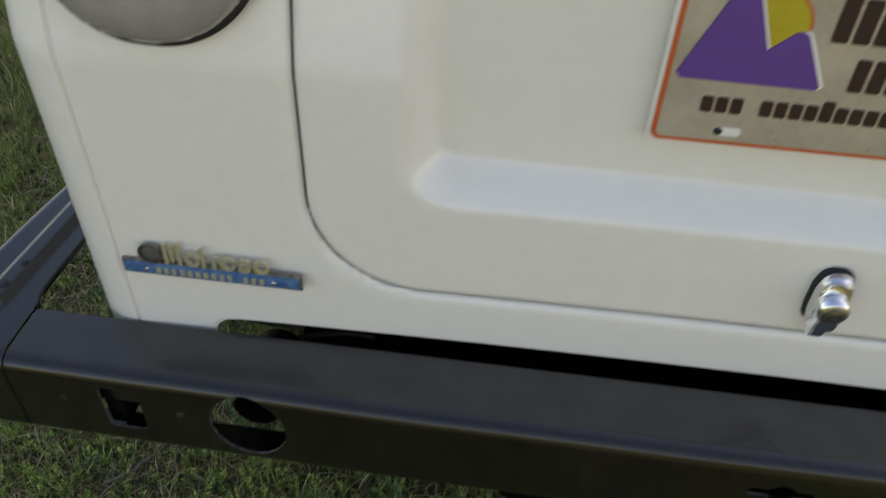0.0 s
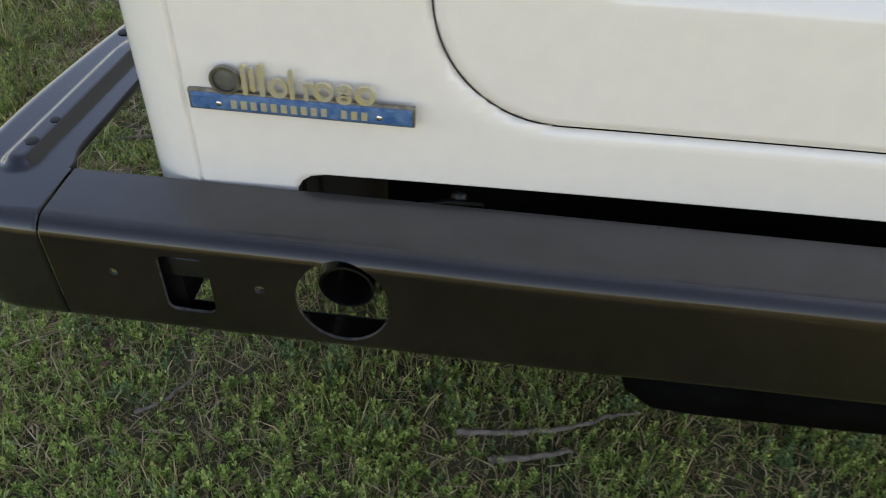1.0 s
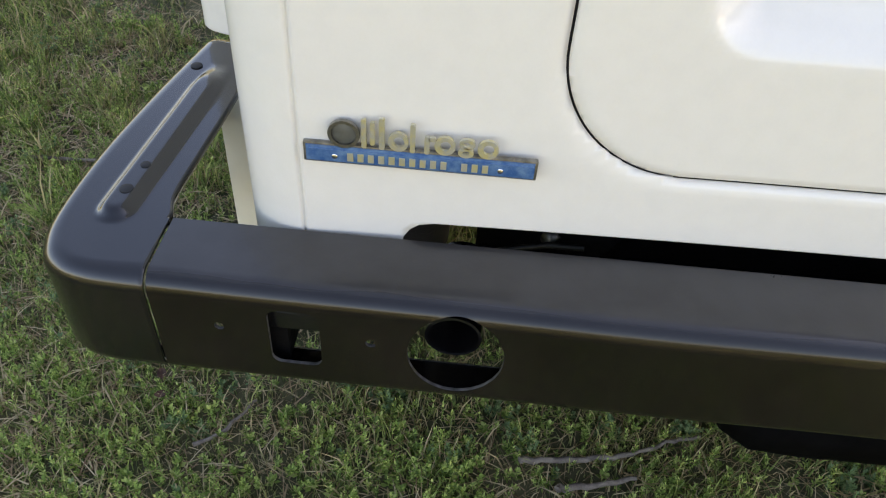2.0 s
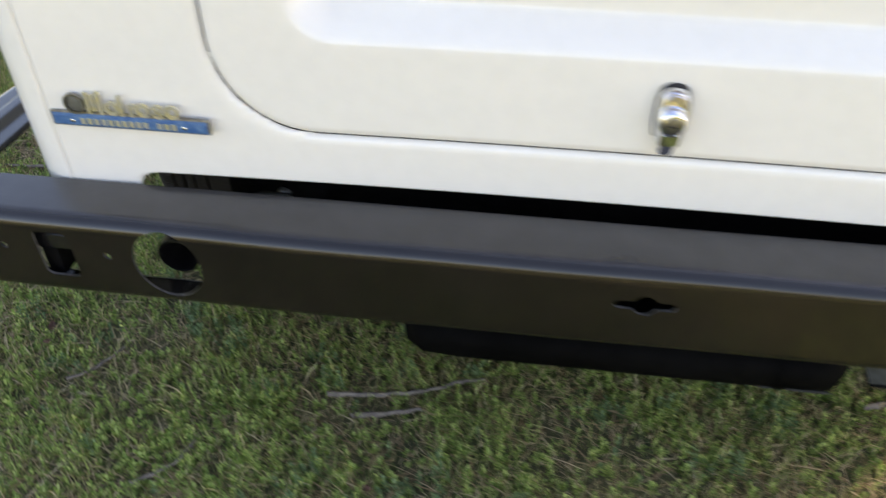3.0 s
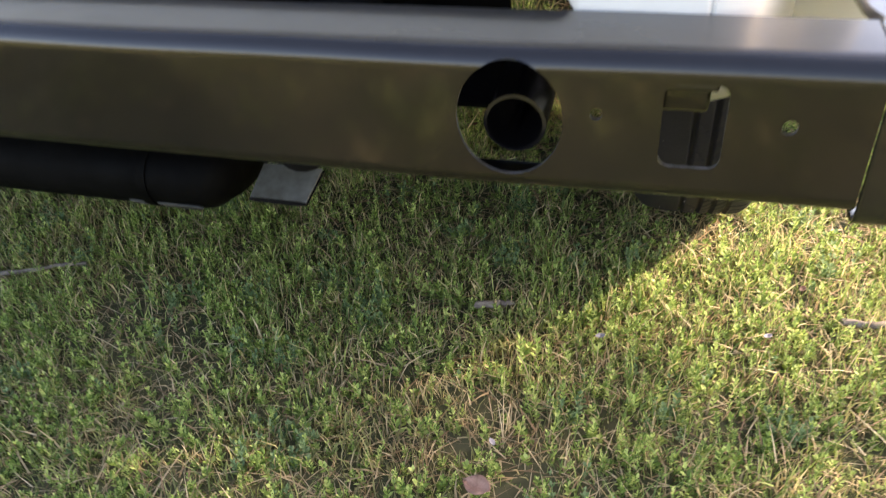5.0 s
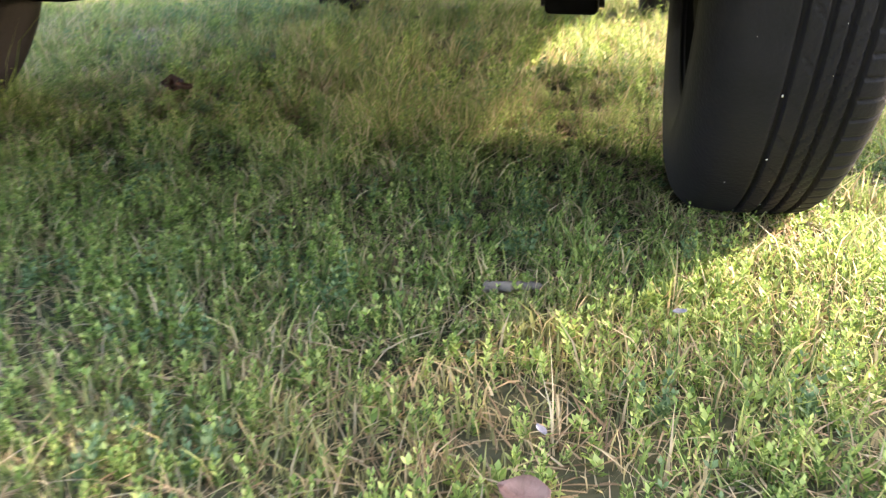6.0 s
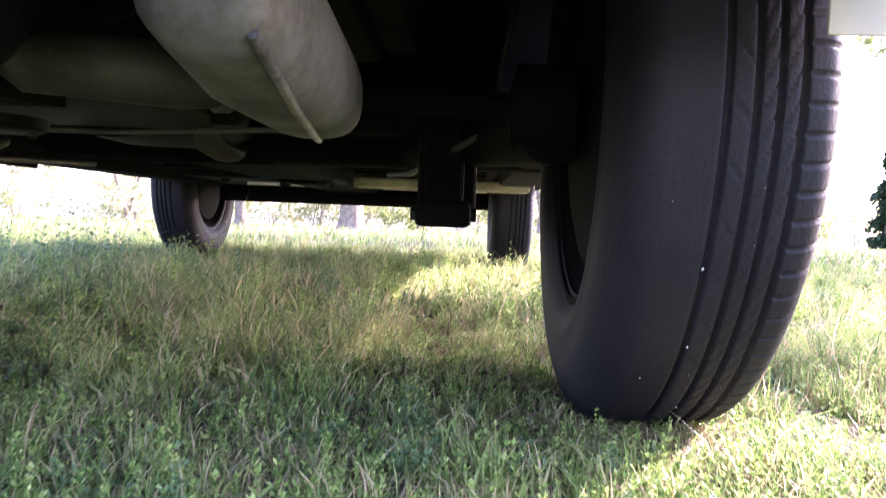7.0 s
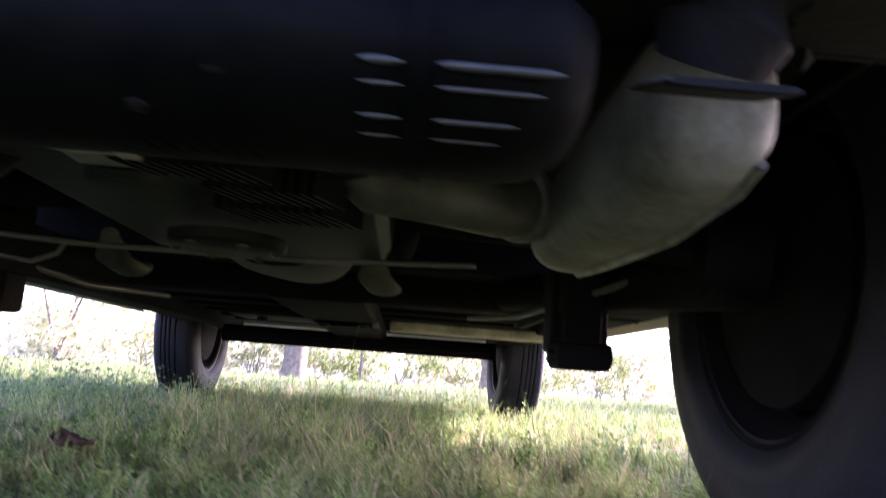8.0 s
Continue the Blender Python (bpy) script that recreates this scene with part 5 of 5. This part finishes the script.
# ---- trees and shrubs ahead ----
def leaf_cloud(centres, radii, count, size, droop=0.2):
    """Small bent leaf shapes gathered round clump centres."""
    k = rng.integers(0, len(centres), count)
    d = rng.normal(0, 1, (count, 3))
    d /= np.linalg.norm(d, axis=1)[:, None]
    c = centres[k] + d * (radii[k] * rng.uniform(0.15, 1.0, count) ** 0.6)[:, None]
    u = rng.normal(0, 1, (count, 3))
    u /= np.linalg.norm(u, axis=1)[:, None]
    w = np.cross(u, rng.normal(0, 1, (count, 3)))
    w /= np.linalg.norm(w, axis=1)[:, None]
    s = size * rng.uniform(0.6, 1.4, count)[:, None]
    v = np.stack([c - u * s, c - w * s * 0.45, c + u * s, c + w * s * 0.45 - np.array([0, 0, droop]) * s], 1).reshape(-1, 3)
    o = np.arange(count)[:, None] * 4
    return v, np.concatenate([o + np.array([[0, 1, 2]]), o + np.array([[0, 2, 3]])])


def tree(x, y, height, trunk, crown_low, spread_r, count, label, size=0.10, fork=True, clumps=46, material=None):
    z = float(ground_z(x, y))
    ob = new("tree")
    ob.location = (x, y, z)
    tagged(ob, label, "tree")
    lean_x, lean_y = random.uniform(-0.25, 0.25), random.uniform(-0.2, 0.2)
    tops = []
    forks = ((-0.9, 0.1), (0.8, -0.2), (0.1, 0.9)) if fork else ((0.1, 0.1),)
    low = crown_low * 0.55
    part("trunk", rod_bm([(0, 0, -0.1), (0, 0, 0.06), (lean_x * 0.1, lean_y * 0.1, 0.35), (lean_x * 0.3, lean_y * 0.3, low)], [trunk * 1.7, trunk * 1.3, trunk, trunk * 0.92], 16), BARK, ob)
    for fx, fy in forks:
        end = (lean_x + fx * spread_r * 0.45, lean_y + fy * spread_r * 0.45, height * 0.8)
        part("limb", rod_bm([(lean_x * 0.28, lean_y * 0.28, low * 0.92), (lean_x * 0.4 + fx * 0.16 * spread_r, lean_y * 0.4 + fy * 0.16 * spread_r, low + (height - low) * 0.28), end], [trunk * 0.72, trunk * 0.45, trunk * 0.12], 10), BARK, ob)
        tops.append(end)
    a, q = rng.uniform(0, 2 * np.pi, clumps), rng.uniform(0.1, 1, clumps) ** 0.6
    hz = rng.uniform(0, 1, clumps)
    wide = spread_r * np.sin(np.pi * (0.12 + 0.8 * hz)) ** 0.8
    c = np.stack([lean_x + np.cos(a) * q * wide, lean_y + np.sin(a) * q * wide, crown_low + (height - crown_low) * hz], 1)
    v, t = leaf_cloud(c, spread_r * rng.uniform(0.10, 0.26, clumps), count, size)
    part("crown", quick_mesh("crown", v, t, material or FOLIAGE), parent=ob)
    return ob


def shrub(x, y, height, width, count, label, leaf=0.07, material=None):
    ob = new("shrub")
    ob.location = (x, y, float(ground_z(x, y)))
    tagged(ob, label, "shrub")
    n = 16
    c = np.stack([rng.uniform(-0.5, 0.5, n) * width, rng.uniform(-0.4, 0.4, n) * width, rng.uniform(0.12, 0.85, n) * height], 1)
    v, t = leaf_cloud(c, rng.uniform(0.12, 0.26, n) * min(width, height * 1.4), count, leaf)
    part("foliage", quick_mesh("foliage", v, t, material or FOLIAGE), parent=ob)
    for k in range(4):
        part("stem", rod_bm([(0.05 * k, 0.03 * k, -0.05), (random.uniform(-0.3, 0.3) * width, random.uniform(-0.2, 0.2) * width, height * 0.6)], [0.03, 0.012], 7), BARK, ob)
    return ob


def conifer(x, y, height, label):
    ob = new("conifer")
    ob.location = (x, y, float(ground_z(x, y)))
    tagged(ob, label, "tree")
    part("trunk", rod_bm([(0, 0, -0.1), (0, 0, height * 0.5), (0, 0, height)], [0.16, 0.1, 0.02], 10), BARK, ob)
    n = 90
    f = rng.uniform(0.03, 1, n)
    a, r = rng.uniform(0, 2 * np.pi, n), (1 - f) * height * 0.2 * rng.uniform(0.3, 1, n)
    c = np.stack([np.cos(a) * r, np.sin(a) * r, height * f], 1)
    v, t = leaf_cloud(c, 0.1 + 0.35 * (1 - f), 7000, 0.12, 0.6)
    part("crown", quick_mesh("crown", v, t, NEEDLE), parent=ob)
    return ob


tree(-2.75, 21.5, 7.5, 0.34, 1.7, 3.2, 5200, "forked garden tree with pale sunlit leaves")
tree(-5.9, 21.5, 6.0, 0.15, 1.9, 2.6, 4200, "slim tree with pale sunlit leaves on the lawn")
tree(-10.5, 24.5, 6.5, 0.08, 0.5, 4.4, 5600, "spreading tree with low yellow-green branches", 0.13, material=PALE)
tree(3.6, 31.0, 8.0, 0.24, 1.6, 3.6, 5200, "broad yellow-green tree at the lawn's edge")
# two trees out of view, added so that the far lawn is shaded
tree(8.5, 10.5, 9.0, 0.22, 2.8, 3.0, 5200, "unseen broad tree added to shade the lawn")
tree(13.0, 16.0, 9.0, 0.22, 2.6, 3.2, 5200, "unseen broad tree added to shade the lawn")
conifer(19.2, 34.5, 5.2, "dark pointed conifer at the lawn's edge")
for x, y, h, w in ((-1.3, 33, 1.5, 2.2), (-3.4, 38, 2.0, 3.0), (1.0, 38, 1.7, 2.6), (3.2, 41, 2.4, 3.2), (-7.5, 40, 2.2, 3.6), (-12, 37, 2.5, 3.5), (-17, 40, 3.0, 4.2), (6.8, 36, 1.9, 2.8), (10.5, 40, 2.6, 3.6), (14.2, 35, 2.0, 3.2), (16.6, 36, 2.2, 3.0), (-21, 36, 2.6, 4.0), (21.5, 42, 3.0, 4.2)):
    shrub(x, y, h, w, 1500, "pale yellow-green sunlit shrub at the lawn's edge")
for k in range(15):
    shrub(-19 + 2.7 * k + random.uniform(-0.7, 0.7), 44 + random.uniform(-3, 3), random.uniform(3.6, 5.4), random.uniform(4.0, 5.2), 950, "tall bush in the hedge behind the lawn, leaves paled for glare", 0.19, PALE)
post = part("post", box_bm((-0.05, -0.05, -0.1), (0.05, 0.05, 1.5), 0.008), TWIG)
post.matrix_basis = pose(-1.35, 30, float(ground_z(-1.35, 30)))
tagged(post, "weathered wooden post on the far lawn", "post")
# four unseen trees added to block sun by the rear wheel, the car's corner and the lawn
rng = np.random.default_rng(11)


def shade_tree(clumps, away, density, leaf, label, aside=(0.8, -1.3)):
    """An unseen tree whose leaf clumps are set along the sun's rays to shade given lawn spots."""
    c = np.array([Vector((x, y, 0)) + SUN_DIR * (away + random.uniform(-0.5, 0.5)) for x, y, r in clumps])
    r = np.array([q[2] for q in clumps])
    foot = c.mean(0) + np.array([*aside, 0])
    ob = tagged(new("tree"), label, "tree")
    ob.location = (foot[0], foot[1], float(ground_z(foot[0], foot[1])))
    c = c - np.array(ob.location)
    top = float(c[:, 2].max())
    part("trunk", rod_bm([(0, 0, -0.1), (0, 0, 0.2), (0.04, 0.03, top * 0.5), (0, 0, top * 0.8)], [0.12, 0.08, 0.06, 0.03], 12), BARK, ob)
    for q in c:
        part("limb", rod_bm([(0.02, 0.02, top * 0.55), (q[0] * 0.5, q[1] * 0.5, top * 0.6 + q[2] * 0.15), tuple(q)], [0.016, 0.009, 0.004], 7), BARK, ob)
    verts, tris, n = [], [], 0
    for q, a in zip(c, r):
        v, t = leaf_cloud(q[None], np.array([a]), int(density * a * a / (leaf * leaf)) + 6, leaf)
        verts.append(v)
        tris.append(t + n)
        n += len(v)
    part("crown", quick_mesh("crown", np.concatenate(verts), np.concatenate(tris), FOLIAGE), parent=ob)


shade_tree([(0.46, 0.06, 0.05), (0.52, 0.01, 0.055), (0.57, -0.05, 0.06), (0.72, -0.02, 0.035), (0.54, -0.15, 0.09), (0.33, 0.17, 0.06), (0.29, 0.11, 0.05), (0.28, -0.12, 0.08), (0.36, -0.10, 0.06), (0.36, -0.22, 0.10), (0.50, -0.24, 0.12), (0.20, -0.04, 0.09)], 7.5, 6.5, 0.035, "unseen tree added to dapple the lawn by the rear wheel")
shade_tree([(0.02, -0.46, 0.20), (-0.10, -0.52, 0.20), (0.12, -0.40, 0.14), (-0.22, -0.62, 0.22), (-0.36, -0.70, 0.24), (-0.52, -0.78, 0.25), (-0.66, -0.86, 0.25), (-0.80, -0.95, 0.28), (-0.98, -1.05, 0.30), (-0.30, -0.50, 0.2), (-0.55, -0.62, 0.2), (-0.14, -0.38, 0.14)], 8.5, 8.0, 0.06, "unseen tree added to shade the corner of the car")
shade_tree([(x + 0.05 * math.sin(9 * y), y, 0.11) for x in (0.30, 0.46, 0.62, 0.78, 0.94) for y in (0.58, 0.74, 0.90, 1.06, 1.22)], 8.0, 4.8, 0.045, "unseen tree added to shade the lawn near the rear wheel", (-0.6, 1.6))
shade_tree([(random.uniform(-0.2, 2.6), random.uniform(1.9, 7.0), random.uniform(0.18, 0.34)) for k in range(44)] + [(-0.85 + 0.2 * (k % 3), 2.55 + 0.2 * (k // 3), 0.22) for k in range(9)], 9.0, 1.7, 0.06, "unseen tree added to dapple the lawn and shade the front wheel", (0.0, 0.0))
